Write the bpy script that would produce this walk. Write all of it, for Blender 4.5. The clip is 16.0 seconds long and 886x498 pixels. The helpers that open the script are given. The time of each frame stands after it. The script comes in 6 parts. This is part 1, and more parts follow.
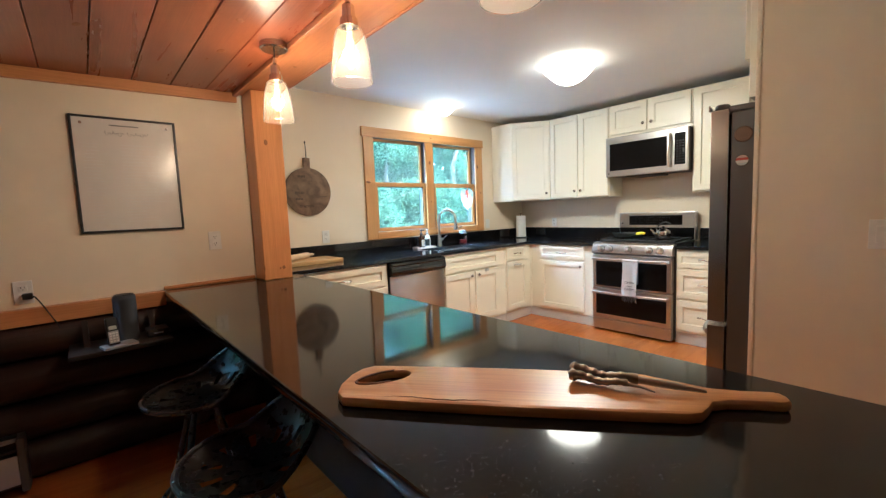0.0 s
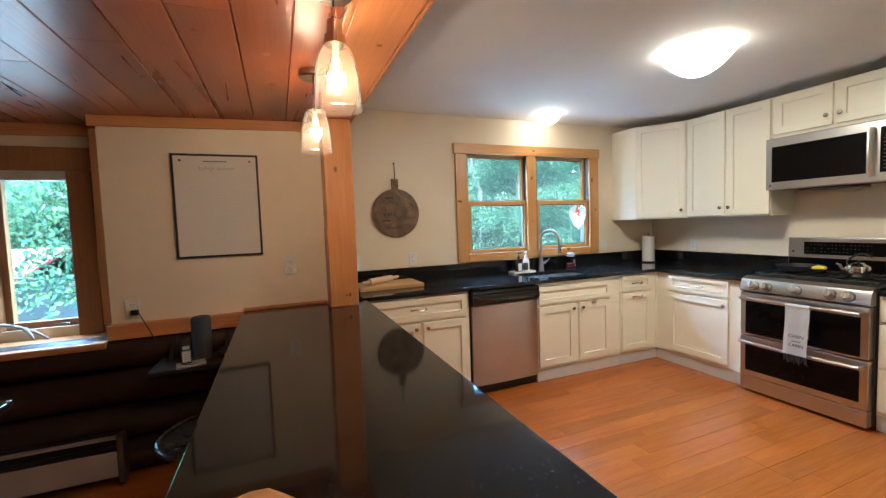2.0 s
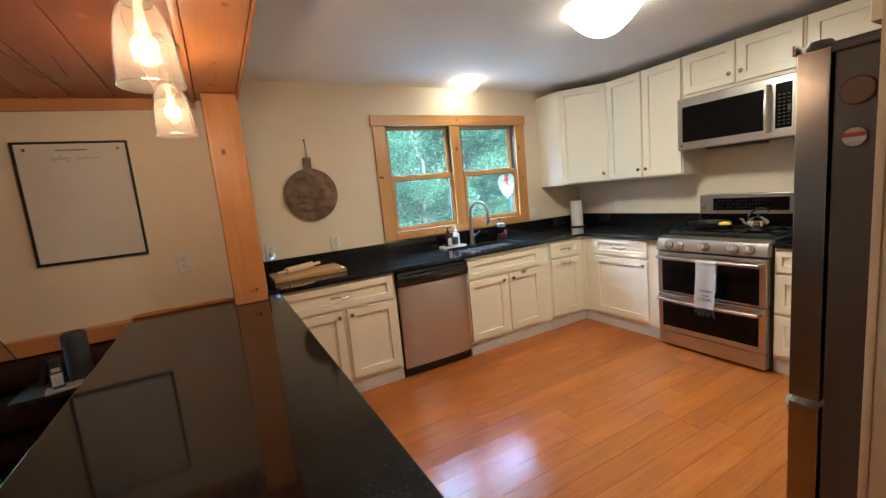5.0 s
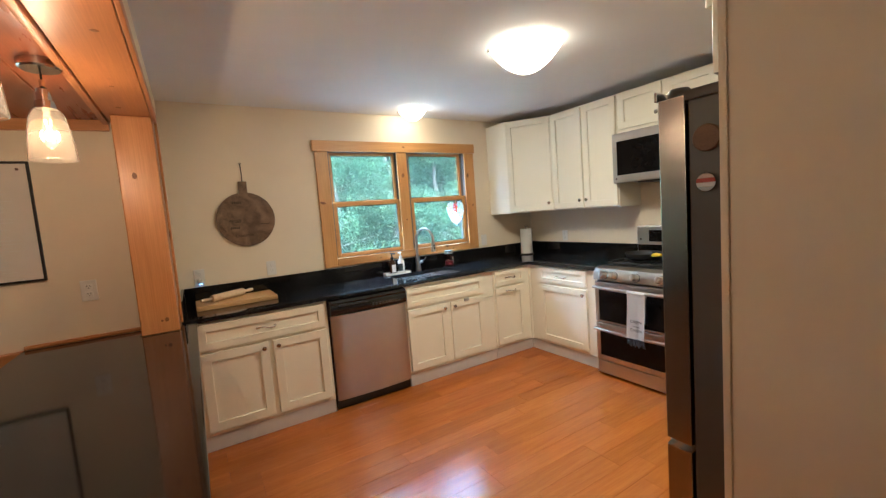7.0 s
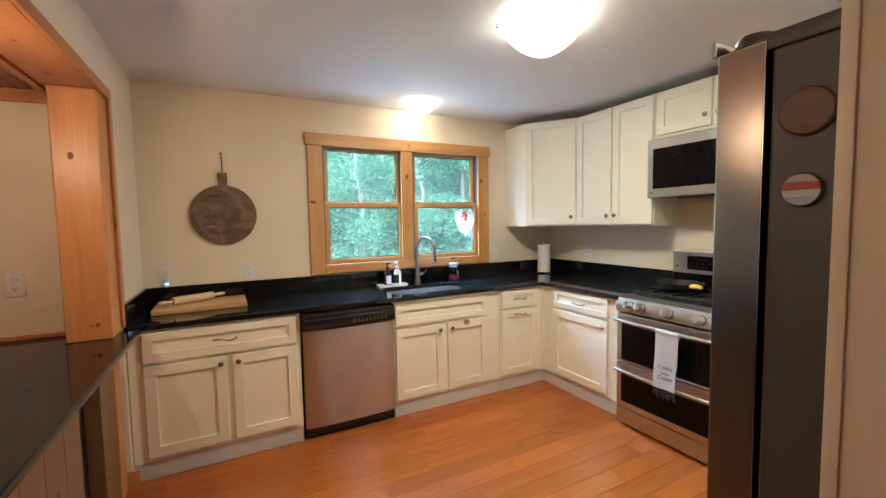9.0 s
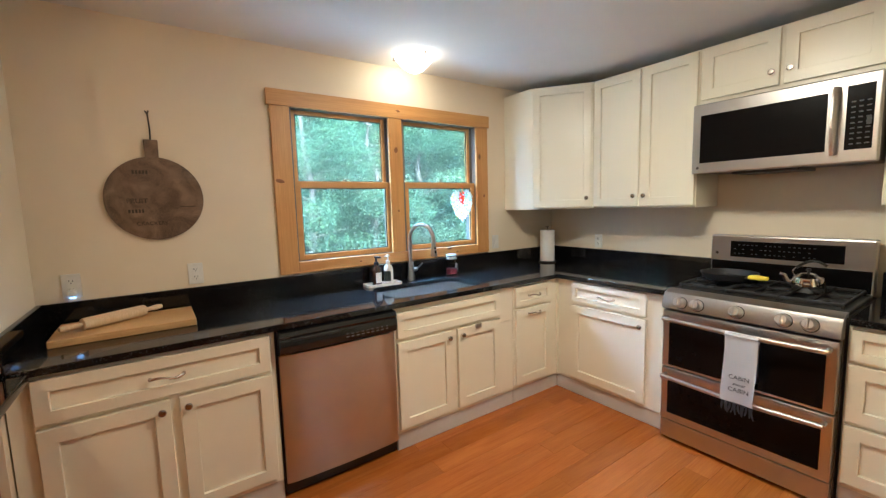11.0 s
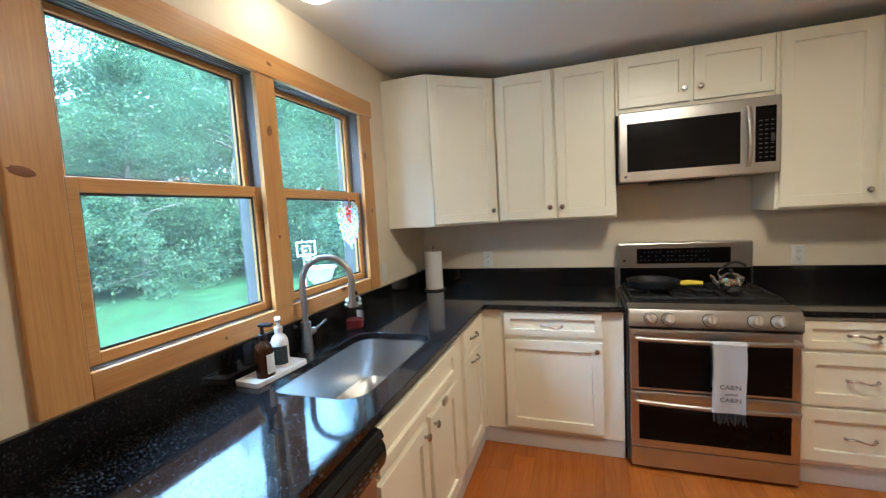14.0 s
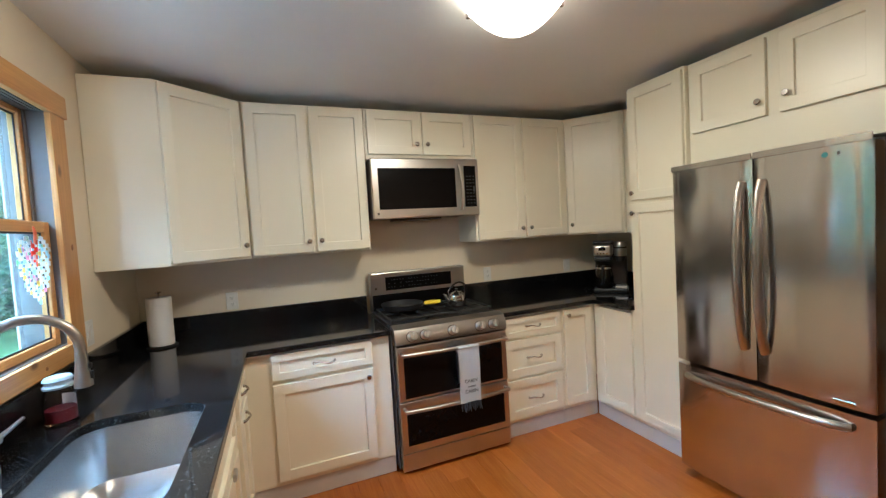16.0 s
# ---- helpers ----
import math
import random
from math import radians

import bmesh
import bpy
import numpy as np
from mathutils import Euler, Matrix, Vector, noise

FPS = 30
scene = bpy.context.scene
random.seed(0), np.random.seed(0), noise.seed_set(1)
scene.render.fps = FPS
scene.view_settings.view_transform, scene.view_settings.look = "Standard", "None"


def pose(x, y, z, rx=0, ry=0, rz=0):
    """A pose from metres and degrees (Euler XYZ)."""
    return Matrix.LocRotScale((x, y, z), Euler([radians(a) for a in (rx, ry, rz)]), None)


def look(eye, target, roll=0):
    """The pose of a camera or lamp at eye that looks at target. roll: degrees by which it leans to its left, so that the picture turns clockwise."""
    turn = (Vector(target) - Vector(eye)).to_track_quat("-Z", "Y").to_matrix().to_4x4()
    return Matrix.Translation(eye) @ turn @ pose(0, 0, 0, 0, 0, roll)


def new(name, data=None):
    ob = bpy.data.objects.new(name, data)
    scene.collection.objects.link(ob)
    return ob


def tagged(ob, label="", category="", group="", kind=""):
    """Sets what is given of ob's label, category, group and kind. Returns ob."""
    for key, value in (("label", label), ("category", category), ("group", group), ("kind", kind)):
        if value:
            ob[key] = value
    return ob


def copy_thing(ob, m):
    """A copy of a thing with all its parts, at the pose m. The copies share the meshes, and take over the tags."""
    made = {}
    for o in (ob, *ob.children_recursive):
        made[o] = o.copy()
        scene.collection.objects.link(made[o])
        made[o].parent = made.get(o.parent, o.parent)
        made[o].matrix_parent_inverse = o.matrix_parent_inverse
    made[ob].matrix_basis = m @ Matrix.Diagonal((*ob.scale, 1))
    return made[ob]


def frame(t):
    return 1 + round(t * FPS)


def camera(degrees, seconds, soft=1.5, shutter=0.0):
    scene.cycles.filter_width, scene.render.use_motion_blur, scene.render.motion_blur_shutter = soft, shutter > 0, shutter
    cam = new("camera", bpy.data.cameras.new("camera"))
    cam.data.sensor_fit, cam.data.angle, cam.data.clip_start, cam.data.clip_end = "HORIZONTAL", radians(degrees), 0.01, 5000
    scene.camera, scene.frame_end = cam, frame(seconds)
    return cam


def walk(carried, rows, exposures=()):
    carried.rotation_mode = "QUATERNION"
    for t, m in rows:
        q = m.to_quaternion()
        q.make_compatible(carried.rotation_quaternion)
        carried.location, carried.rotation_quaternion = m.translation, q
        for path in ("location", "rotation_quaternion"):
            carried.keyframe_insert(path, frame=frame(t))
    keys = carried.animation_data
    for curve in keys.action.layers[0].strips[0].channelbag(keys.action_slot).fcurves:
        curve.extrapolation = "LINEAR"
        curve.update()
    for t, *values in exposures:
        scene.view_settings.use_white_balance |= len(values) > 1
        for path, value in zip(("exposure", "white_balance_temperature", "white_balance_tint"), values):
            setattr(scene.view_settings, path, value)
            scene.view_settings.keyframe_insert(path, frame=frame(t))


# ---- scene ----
cam = camera(95.0, 16.0, 1.35)
PATH = [
    (0, (-1.033, 0.456, 1.288), (0.284, 1.949, 1.103), -2.3),
    (0.5, (-0.832, 0.477, 1.301), (0.376, 2.066, 1.179), -2.4),
    (1, (-0.662, 0.488, 1.322), (0.408, 2.174, 1.215), -2.4),
    (1.5, (-0.541, 0.485, 1.358), (0.365, 2.265, 1.253), -2.2),
    (2, (-0.471, 0.5, 1.398), (0.278, 2.351, 1.276), -2.0),
    (2.5, (-0.409, 0.517, 1.423), (0.212, 2.413, 1.289), -1.9),
    (3, (-0.35, 0.552, 1.426), (0.255, 2.45, 1.25), -2.6),
    (3.5, (-0.293, 0.563, 1.438), (0.382, 2.431, 1.207), -3.9),
    (4, (-0.246, 0.55, 1.423), (0.537, 2.37, 1.148), -4.8),
    (6.5, (-0.024, 0.46, 1.447), (1.036, 2.139, 1.215), -5.2),
    (7, (0.11, 0.397, 1.445), (1.155, 2.093, 1.265), -4.4),
    (7.5, (0.23, 0.357, 1.441), (1.24, 2.078, 1.301), -3.4),
    (8, (0.33, 0.409, 1.445), (1.303, 2.152, 1.332), -2.4),
    (8.5, (0.433, 0.539, 1.45), (1.368, 2.304, 1.342), -1.5),
    (9, (0.531, 0.663, 1.431), (1.458, 2.43, 1.298), -1.0),
    (11.5, (0.501, 1.617, 1.432), (1.712, 3.193, 1.211), -1.8),
    (12, (0.541, 1.854, 1.448), (1.842, 3.359, 1.241), -2.0),
    (12.5, (0.511, 2.085, 1.451), (1.947, 3.462, 1.251), -2.3),
    (13, (0.436, 2.359, 1.488), (2.018, 3.566, 1.292), -2.6),
    (13.5, (0.446, 2.55, 1.467), (2.176, 3.537, 1.289), -2.9),
    (14, (0.551, 2.79, 1.458), (2.435, 3.438, 1.284), -3.2),
    (14.5, (0.609, 2.935, 1.48), (2.588, 3.186, 1.334), -3.6),
    (15, (0.604, 3.06, 1.49), (2.595, 2.919, 1.366), -3.7),
    (15.5, (0.568, 3.153, 1.481), (2.504, 2.66, 1.382), -3.7),
    (16, (0.54, 3.168, 1.481), (2.391, 2.417, 1.387), -3.4),
]
walk(cam, [(t, look(eye, target, roll)) for t, eye, target, roll in PATH], [(0, 5.15, 4550, 6), (1, 4.95, 4650, 7), (2, 4.75, 4750, 8), (4, 4.65, 4950, 8), (6.5, 4.68, 4900, 8), (9, 4.8, 4900, 8), (12, 4.58, 4900, 8), (13.5, 4.4, 4850, 8), (16, 4.4, 4850, 8)])

# ---- world and light ----
world = bpy.data.worlds.new("sky")
scene.world = world
world.use_nodes = True
wn = world.node_tree.nodes
sky = wn.new("ShaderNodeTexSky")
sky.sky_type, sky.sun_disc = "NISHITA", False
sky.sun_elevation, sky.sun_rotation = radians(52), radians(200)
sky.dust_density, sky.air_density = 5.0, 1.2
world.node_tree.links.new(sky.outputs[0], wn["Background"].inputs[0])
wn["Background"].inputs[1].default_value = 0.15
sun = new("sun", bpy.data.lights.new("sun", "SUN"))
sun.data.energy, sun.data.angle, sun.data.color = 2.8, radians(0.5), (1.0, 0.95, 0.86)
sun.matrix_world = look((0, 0, 30), (5.5, 14, 0))

DOME_GLOW, SMALL_DOME_GLOW, BULB_WATTS, DOME_WATTS = 0.5, 0.8, 0.2, 1.15


# ---- materials ----
def node_material(name):
    m = bpy.data.materials.new(name)
    m.use_nodes = True
    n = m.node_tree.nodes
    return m, n, m.node_tree.links, n["Principled BSDF"]


def coords(n, l, scale, spread=0.0):
    """Object coordinates, scaled, and shifted from piece to piece."""
    tc = n.new("ShaderNodeTexCoord")
    mp = n.new("ShaderNodeMapping")
    mp.inputs["Scale"].default_value = scale
    l.new(tc.outputs["Object"], mp.inputs["Vector"])
    if spread:
        oi = n.new("ShaderNodeObjectInfo")
        mul = n.new("ShaderNodeVectorMath")
        mul.operation = "SCALE"
        mul.inputs[0].default_value = (spread, spread * 0.7, spread * 1.3)
        l.new(oi.outputs["Random"], mul.inputs["Scale"])
        l.new(mul.outputs[0], mp.inputs["Location"])
    return mp.outputs[0]


def noise_tex(n, l, vec, scale, detail=4.0, rough=0.55, distortion=0.0):
    t = n.new("ShaderNodeTexNoise")
    t.inputs["Scale"].default_value = scale
    t.inputs["Detail"].default_value = detail
    t.inputs["Roughness"].default_value = rough
    t.inputs["Distortion"].default_value = distortion
    l.new(vec, t.inputs["Vector"])
    return t.outputs["Fac"]


def ramp(n, l, fac, stops):
    r = n.new("ShaderNodeValToRGB")
    e = r.color_ramp.elements
    while len(e) < len(stops):
        e.new(0.5)
    for k, (p, c) in zip(e, stops):
        k.position, k.color = p, (*c, 1)
    l.new(fac, r.inputs[0])
    return r.outputs[0]


def mix(n, l, fac, a, b, mode="MIX"):
    m = n.new("ShaderNodeMix")
    m.data_type, m.blend_type = "RGBA", mode
    for sock, v in ((m.inputs["Factor"], fac), (m.inputs["A"], a), (m.inputs["B"], b)):
        if isinstance(v, (int, float)):
            sock.default_value = v
        elif isinstance(v, tuple):
            sock.default_value = (*v, 1)
        else:
            l.new(v, sock)
    return m.outputs["Result"]


def bump(n, l, bs, height, strength, distance=0.002):
    b = n.new("ShaderNodeBump")
    b.inputs["Strength"].default_value, b.inputs["Distance"].default_value = strength, distance
    l.new(height, b.inputs["Height"])
    l.new(b.outputs[0], bs.inputs["Normal"])


def spread_rough(n, l, bs, fac, lo, hi):
    m = n.new("ShaderNodeMapRange")
    m.inputs["To Min"].default_value, m.inputs["To Max"].default_value = lo, hi
    l.new(fac, m.inputs["Value"])
    l.new(m.outputs[0], bs.inputs["Roughness"])


def shade(c, k):
    return tuple(min(1.0, v * k) for v in c)


def paint(name, c, rough=0.55, grain=220.0, depth=0.08, wear=0.06, gloss=0.5):
    m, n, l, bs = node_material(name)
    v = coords(n, l, (1, 1, 1))
    big, fine = noise_tex(n, l, v, 2.3, 5), noise_tex(n, l, v, grain, 3)
    l.new(ramp(n, l, big, [(0.3, shade(c, 1 - wear)), (0.7, shade(c, 1 + wear * 0.5))]), bs.inputs["Base Color"])
    spread_rough(n, l, bs, big, rough - 0.06, rough + 0.08)
    bump(n, l, bs, fine, depth, 0.001)
    bs.inputs["Specular IOR Level"].default_value = gloss
    return m


def wood(name, dark, light, along="x", rough=0.4, ring=9.0, fine=60.0, knots=0.0, spread=40.0, tone=0.0, bumpy=0.15):
    """Sawn timber: long grain along one axis, growth bands, pores and knots."""
    m, n, l, bs = node_material(name)
    k = {"x": (0.09, 1, 1), "y": (1, 0.09, 1), "z": (1, 1, 0.09)}[along]
    k2 = {"x": (0.02, 1, 1), "y": (1, 0.02, 1), "z": (1, 1, 0.02)}[along]
    v, v2 = coords(n, l, k, spread), coords(n, l, k2, spread)
    bands = noise_tex(n, l, v, ring, 5, 0.6, 1.2)
    pores = noise_tex(n, l, v2, fine * 4, 3, 0.7)
    col = ramp(n, l, bands, [(0.3, dark), (0.52, tuple((a + b) / 2 for a, b in zip(dark, light))), (0.72, light)])
    col = mix(n, l, 0.35, col, ramp(n, l, pores, [(0.35, shade(dark, 0.85)), (0.65, shade(light, 1.05))]))
    if tone:
        oi = n.new("ShaderNodeObjectInfo")
        isl = n.new("ShaderNodeNewGeometry")
        add = n.new("ShaderNodeMath")
        add.operation = "ADD"
        l.new(oi.outputs["Random"], add.inputs[0])
        l.new(isl.outputs["Random Per Island"], add.inputs[1])
        wrap = n.new("ShaderNodeMath")
        wrap.operation = "FRACT"
        l.new(add.outputs[0], wrap.inputs[0])
        g = ramp(n, l, wrap.outputs[0], [(0.0, (1 - tone,) * 3), (1.0, (1.0,) * 3)])
        col = mix(n, l, 1.0, col, g, "MULTIPLY")
    if knots:
        vk = coords(n, l, tuple(0.55 if a < 0.5 else 1.0 for a in k), spread)
        vo = n.new("ShaderNodeTexVoronoi")
        vo.inputs["Scale"].default_value = knots * 1.7
        l.new(vk, vo.inputs["Vector"])
        spot = ramp(n, l, vo.outputs["Distance"], [(0.045, (1, 1, 1)), (0.10, (0, 0, 0))])
        col = mix(n, l, spot, col, shade(dark, 0.33))
    l.new(col, bs.inputs["Base Color"])
    spread_rough(n, l, bs, bands, rough - 0.07, rough + 0.12)
    bump(n, l, bs, pores, bumpy, 0.001)
    return m


def metal(name, c, rough=0.28, brushed="x", streak=0.12, dents=0.0, satin=0.0):
    m, n, l, bs = node_material(name)
    k = {"x": (0.02, 1, 1), "y": (1, 0.02, 1), "z": (1, 1, 0.02), "": (1, 1, 1)}[brushed]
    v = coords(n, l, k)
    f, big = noise_tex(n, l, v, 420, 2), noise_tex(n, l, coords(n, l, (1, 1, 1)), 4, 3)
    l.new(ramp(n, l, big, [(0.3, shade(c, 0.9)), (0.7, c)]), bs.inputs["Base Color"])
    bs.inputs["Metallic"].default_value = 1.0
    spread_rough(n, l, bs, big, rough - streak / 2, rough + streak / 2)
    if dents:
        slow = noise_tex(n, l, coords(n, l, (1.0, 1.0, 0.28)), 5.0, 0.5)
        bump(n, l, bs, slow, dents, 0.03)
    if satin:
        # the brushing spreads reflections upright
        tan = n.new("ShaderNodeTangent")
        tan.direction_type, tan.axis = "RADIAL", "Z"
        l.new(tan.outputs[0], bs.inputs["Tangent"])
        bs.inputs["Anisotropic"].default_value, bs.inputs["Anisotropic Rotation"].default_value = satin, 0.25
    if not brushed:
        bump(n, l, bs, f, 0.015, 0.0005)
    return m


def plastic(name, c, rough=0.35, sheen=0.5):
    m, n, l, bs = node_material(name)
    v = coords(n, l, (1, 1, 1))
    f = noise_tex(n, l, v, 30, 3)
    l.new(ramp(n, l, f, [(0.3, shade(c, 0.92)), (0.7, c)]), bs.inputs["Base Color"])
    spread_rough(n, l, bs, f, rough - 0.05, rough + 0.05)
    bs.inputs["Specular IOR Level"].default_value = sheen
    return m


def clear_glass(name, c=(1, 1, 1), rough=0.0, ior=1.45):
    m, n, l, bs = node_material(name)
    bs.inputs["Base Color"].default_value = (*c, 1)
    bs.inputs["Transmission Weight"].default_value = 1.0
    bs.inputs["Roughness"].default_value, bs.inputs["IOR"].default_value = rough, ior
    return m


def glowing(name, c, power):
    m, n, l, bs = node_material(name)
    bs.inputs["Base Color"].default_value = (0.9, 0.9, 0.88, 1)
    bs.inputs["Emission Color"].default_value = (*c, 1)
    bs.inputs["Emission Strength"].default_value = power
    return m


def granite(name, fleckle, gloss=0.55):
    m, n, l, bs = node_material(name)
    v = coords(n, l, (1, 1, 1))
    cloud, fleck = noise_tex(n, l, v, 7, 5), noise_tex(n, l, v, 160, 2, 0.6)
    vo = n.new("ShaderNodeTexVoronoi")
    vo.inputs["Scale"].default_value = 120
    l.new(v, vo.inputs["Vector"])
    base = ramp(n, l, cloud, [(0.3, (0.003, 0.003, 0.0035)), (0.75, (0.010, 0.010, 0.0105))])
    chips = ramp(n, l, fleck, [(0.60, (0, 0, 0)), (0.70, shade((0.9, 0.95, 0.95), fleckle))])
    pale = ramp(n, l, vo.outputs["Distance"], [(0.12, shade((1.5, 1.5, 1.45), fleckle)), (0.20, (0, 0, 0))])
    col = mix(n, l, 1.0, base, chips, "ADD")
    col = mix(n, l, ramp(n, l, noise_tex(n, l, v, 22, 2), [(0.5, (0, 0, 0)), (0.62, (0.8,) * 3)]), col, mix(n, l, 1.0, col, pale, "ADD"))
    l.new(col, bs.inputs["Base Color"])
    spread_rough(n, l, bs, noise_tex(n, l, v, 60, 3), 0.035, 0.10)
    bs.inputs["Specular IOR Level"].default_value = gloss
    bump(n, l, bs, fleck, 0.02, 0.0005)
    return m


def insect_screen():
    m, n, l, bs = node_material("insect_screen")
    bs.inputs["Base Color"].default_value = (0.30, 0.31, 0.32, 1)
    bs.inputs["Roughness"].default_value = 0.8
    t = n.new("ShaderNodeBsdfTransparent")
    mx = n.new("ShaderNodeMixShader")
    mx.inputs[0].default_value = 0.24
    l.new(t.outputs[0], mx.inputs[1])
    l.new(bs.outputs[0], mx.inputs[2])
    l.new(mx.outputs[0], n["Material Output"].inputs[0])
    return m


def bell_material():
    m, n, l, bs = node_material("bell_glass")
    bs.inputs["Base Color"].default_value = (1.0, 0.95, 0.88, 1)
    bs.inputs["Transmission Weight"].default_value = 0.985
    bs.inputs["Roughness"].default_value, bs.inputs["IOR"].default_value = 0.02, 1.25
    return m


def bulb_material():
    m, n, l, bs = node_material("amber_bulb_glass")
    bs.inputs["Base Color"].default_value = (1.0, 0.80, 0.50, 1)
    bs.inputs["Transmission Weight"].default_value = 1.0
    bs.inputs["Roughness"].default_value, bs.inputs["IOR"].default_value = 0.15, 1.04
    bs.inputs["Emission Color"].default_value = (1.0, 0.62, 0.26, 1)
    bs.inputs["Emission Strength"].default_value = 0.03
    return m


WALL = paint("wall_paint", (0.80, 0.70, 0.53), 0.6, 160, 0.12, 0.03, 0.3)
CEIL = paint("ceiling_paint", (0.78, 0.77, 0.74), 0.7, 120, 0.15, 0.03, 0.3)
CAB = paint("cabinet_paint", (0.84, 0.79, 0.63), 0.32, 300, 0.04, 0.02)
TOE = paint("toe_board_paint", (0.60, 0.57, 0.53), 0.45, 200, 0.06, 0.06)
WHITE = plastic("white_plastic", (0.82, 0.80, 0.74), 0.3)
CASING = wood("honey_pine", (0.50, 0.235, 0.062), (0.67, 0.375, 0.12), "x", 0.33, 8, 50, 3.2, 0)
CASING_V = wood("honey_pine_upright", (0.50, 0.235, 0.062), (0.67, 0.375, 0.12), "z", 0.33, 8, 50, 3.2, 0)
BEAM = wood("orange_pine_along", (0.40, 0.145, 0.037), (0.55, 0.23, 0.07), "y", 0.35, 7, 45, 2.6, 0)
POST = wood("orange_pine_upright", (0.52, 0.21, 0.055), (0.68, 0.32, 0.10), "z", 0.33, 7, 45, 3.0, 0)
BOARDS = wood("stained_ceiling_pine", (0.25, 0.062, 0.020), (0.38, 0.115, 0.040), "y", 0.27, 8, 45, 0, 17, 0.35, 0.0)
CROWN = wood("orange_pine_trim", (0.50, 0.20, 0.055), (0.66, 0.31, 0.10), "x", 0.36, 8, 45, 2.4, 0)
# pine darkened to hold the shade of window trim standing against daylight
SHADED_PINE = wood("shaded_pine", (0.26, 0.115, 0.040), (0.38, 0.185, 0.065), "z", 0.36, 7, 45, 2.4, 0)
LOGS = wood("dark_log", (0.012, 0.005, 0.003), (0.045, 0.017, 0.009), "x", 0.45, 9, 40, 1.5, 23, 0.3, 0.5)
FLOOR = wood("oak_plank", (0.37, 0.094, 0.009), (0.55, 0.175, 0.020), "x", 0.17, 12, 60, 0, 60, 0.24, 0.05)
GAP = plastic("floor_gap", (0.05, 0.018, 0.006), 0.6)
BLACK_WOOD = wood("black_stained_wood", (0.008, 0.007, 0.006), (0.022, 0.018, 0.015), "x", 0.35, 10, 50, 0, 20)
BUTCHER = wood("maple_block", (0.50, 0.29, 0.10), (0.66, 0.43, 0.18), "x", 0.4, 10, 50, 0, 5)
LIVE_EDGE = wood("cherry_board", (0.40, 0.165, 0.042), (0.66, 0.36, 0.115), "x", 0.3, 6, 40, 1.6, 5)
PALE_WOOD = wood("pale_beech", (0.58, 0.42, 0.24), (0.72, 0.56, 0.36), "x", 0.45, 12, 60, 0, 5)
GREY_WOOD = wood("weathered_wood", (0.045, 0.024, 0.012), (0.30, 0.195, 0.110), "z", 0.6, 9, 60, 0, 5)
GRANITE = granite("black_granite", 0.10, 0.45)
SPLASH_GRANITE = granite("plain_splash_granite", 0.02, 0.4)
BAR_GRANITE = granite("plain_black_granite", 0.022, 0.42)
STEEL = metal("brushed_steel", (0.56, 0.54, 0.51), 0.30, "x", 0.04)
DULL_STEEL = metal("matt_brushed_steel", (0.56, 0.545, 0.53), 0.31, "z", 0.04, 0.0, 0.6)
STEEL_V = metal("brushed_steel_upright", (0.64, 0.62, 0.59), 0.17, "z", 0.04, 0.45, 0.6)
# steel darkened so the door sides carry a dim reflection in their colour
DIM_EDGE_STEEL = metal("dim_edge_steel", (0.30, 0.255, 0.225), 0.22, "", 0.05)
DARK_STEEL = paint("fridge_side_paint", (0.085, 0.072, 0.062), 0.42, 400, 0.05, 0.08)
NICKEL = metal("satin_nickel", (0.52, 0.49, 0.45), 0.25, "")
CHROME = metal("chrome", (0.75, 0.74, 0.72), 0.08, "", 0.04)
BASIN = metal("sink_steel", (0.70, 0.69, 0.67), 0.24, "x")
BLACK_GLASS = plastic("black_glass", (0.004, 0.0036, 0.0036), 0.22, 0.12)
BLACK = plastic("black_plastic", (0.012, 0.012, 0.012), 0.38)
IRON = plastic("cast_iron", (0.014, 0.014, 0.014), 0.55)
GREY_TEXT = plastic("grey_print", (0.035, 0.035, 0.035), 0.5)
SCREEN = insect_screen()
PANE = clear_glass("window_pane", (0.70, 0.91, 1.0), 0.0, 1.1)
BULB_GLASS = bell_material()
AMBER_BULB = bulb_material()
FILAMENT = glowing("filament", (1.0, 0.70, 0.36), 0.9)


# ---- mesh helpers ----
def put_box(bm, lo, hi, bevel=0.0, seg=1):
    lo, hi = [min(a, b) for a, b in zip(lo, hi)], [max(a, b) for a, b in zip(lo, hi)]
    geo = bmesh.ops.create_cube(bm, size=1.0)
    verts = geo["verts"]
    for v in verts:
        v.co = Vector([a + (c + 0.5) * (b - a) for a, b, c in zip(lo, hi, v.co)])
    if bevel:
        edges = {e for v in verts for e in v.link_edges}
        bmesh.ops.bevel(bm, geom=list(edges), offset=bevel, segments=seg, profile=0.5, affect="EDGES")
    return bm


def box(lo, hi, bevel=0.003, seg=2):
    return put_box(bmesh.new(), lo, hi, bevel, seg)


def put_cyl(bm, p0, p1, r0, r1=None, seg=20, caps=True):
    p0, p1 = Vector(p0), Vector(p1)
    r1 = r0 if r1 is None else r1
    q = (p1 - p0).to_track_quat("Z", "Y")
    rings = []
    for p, r in ((p0, r0), (p1, r1)):
        rings.append([bm.verts.new(p + q @ Vector((r * math.cos(a), r * math.sin(a), 0))) for a in [2 * math.pi * i / seg for i in range(seg)]])
    for i in range(seg):
        bm.faces.new((rings[0][i], rings[0][(i + 1) % seg], rings[1][(i + 1) % seg], rings[1][i]))
    if caps:
        bm.faces.new(rings[0][::-1])
        bm.faces.new(rings[1])
    return bm


def cyl(p0, p1, r0, r1=None, seg=20):
    return put_cyl(bmesh.new(), p0, p1, r0, r1, seg)


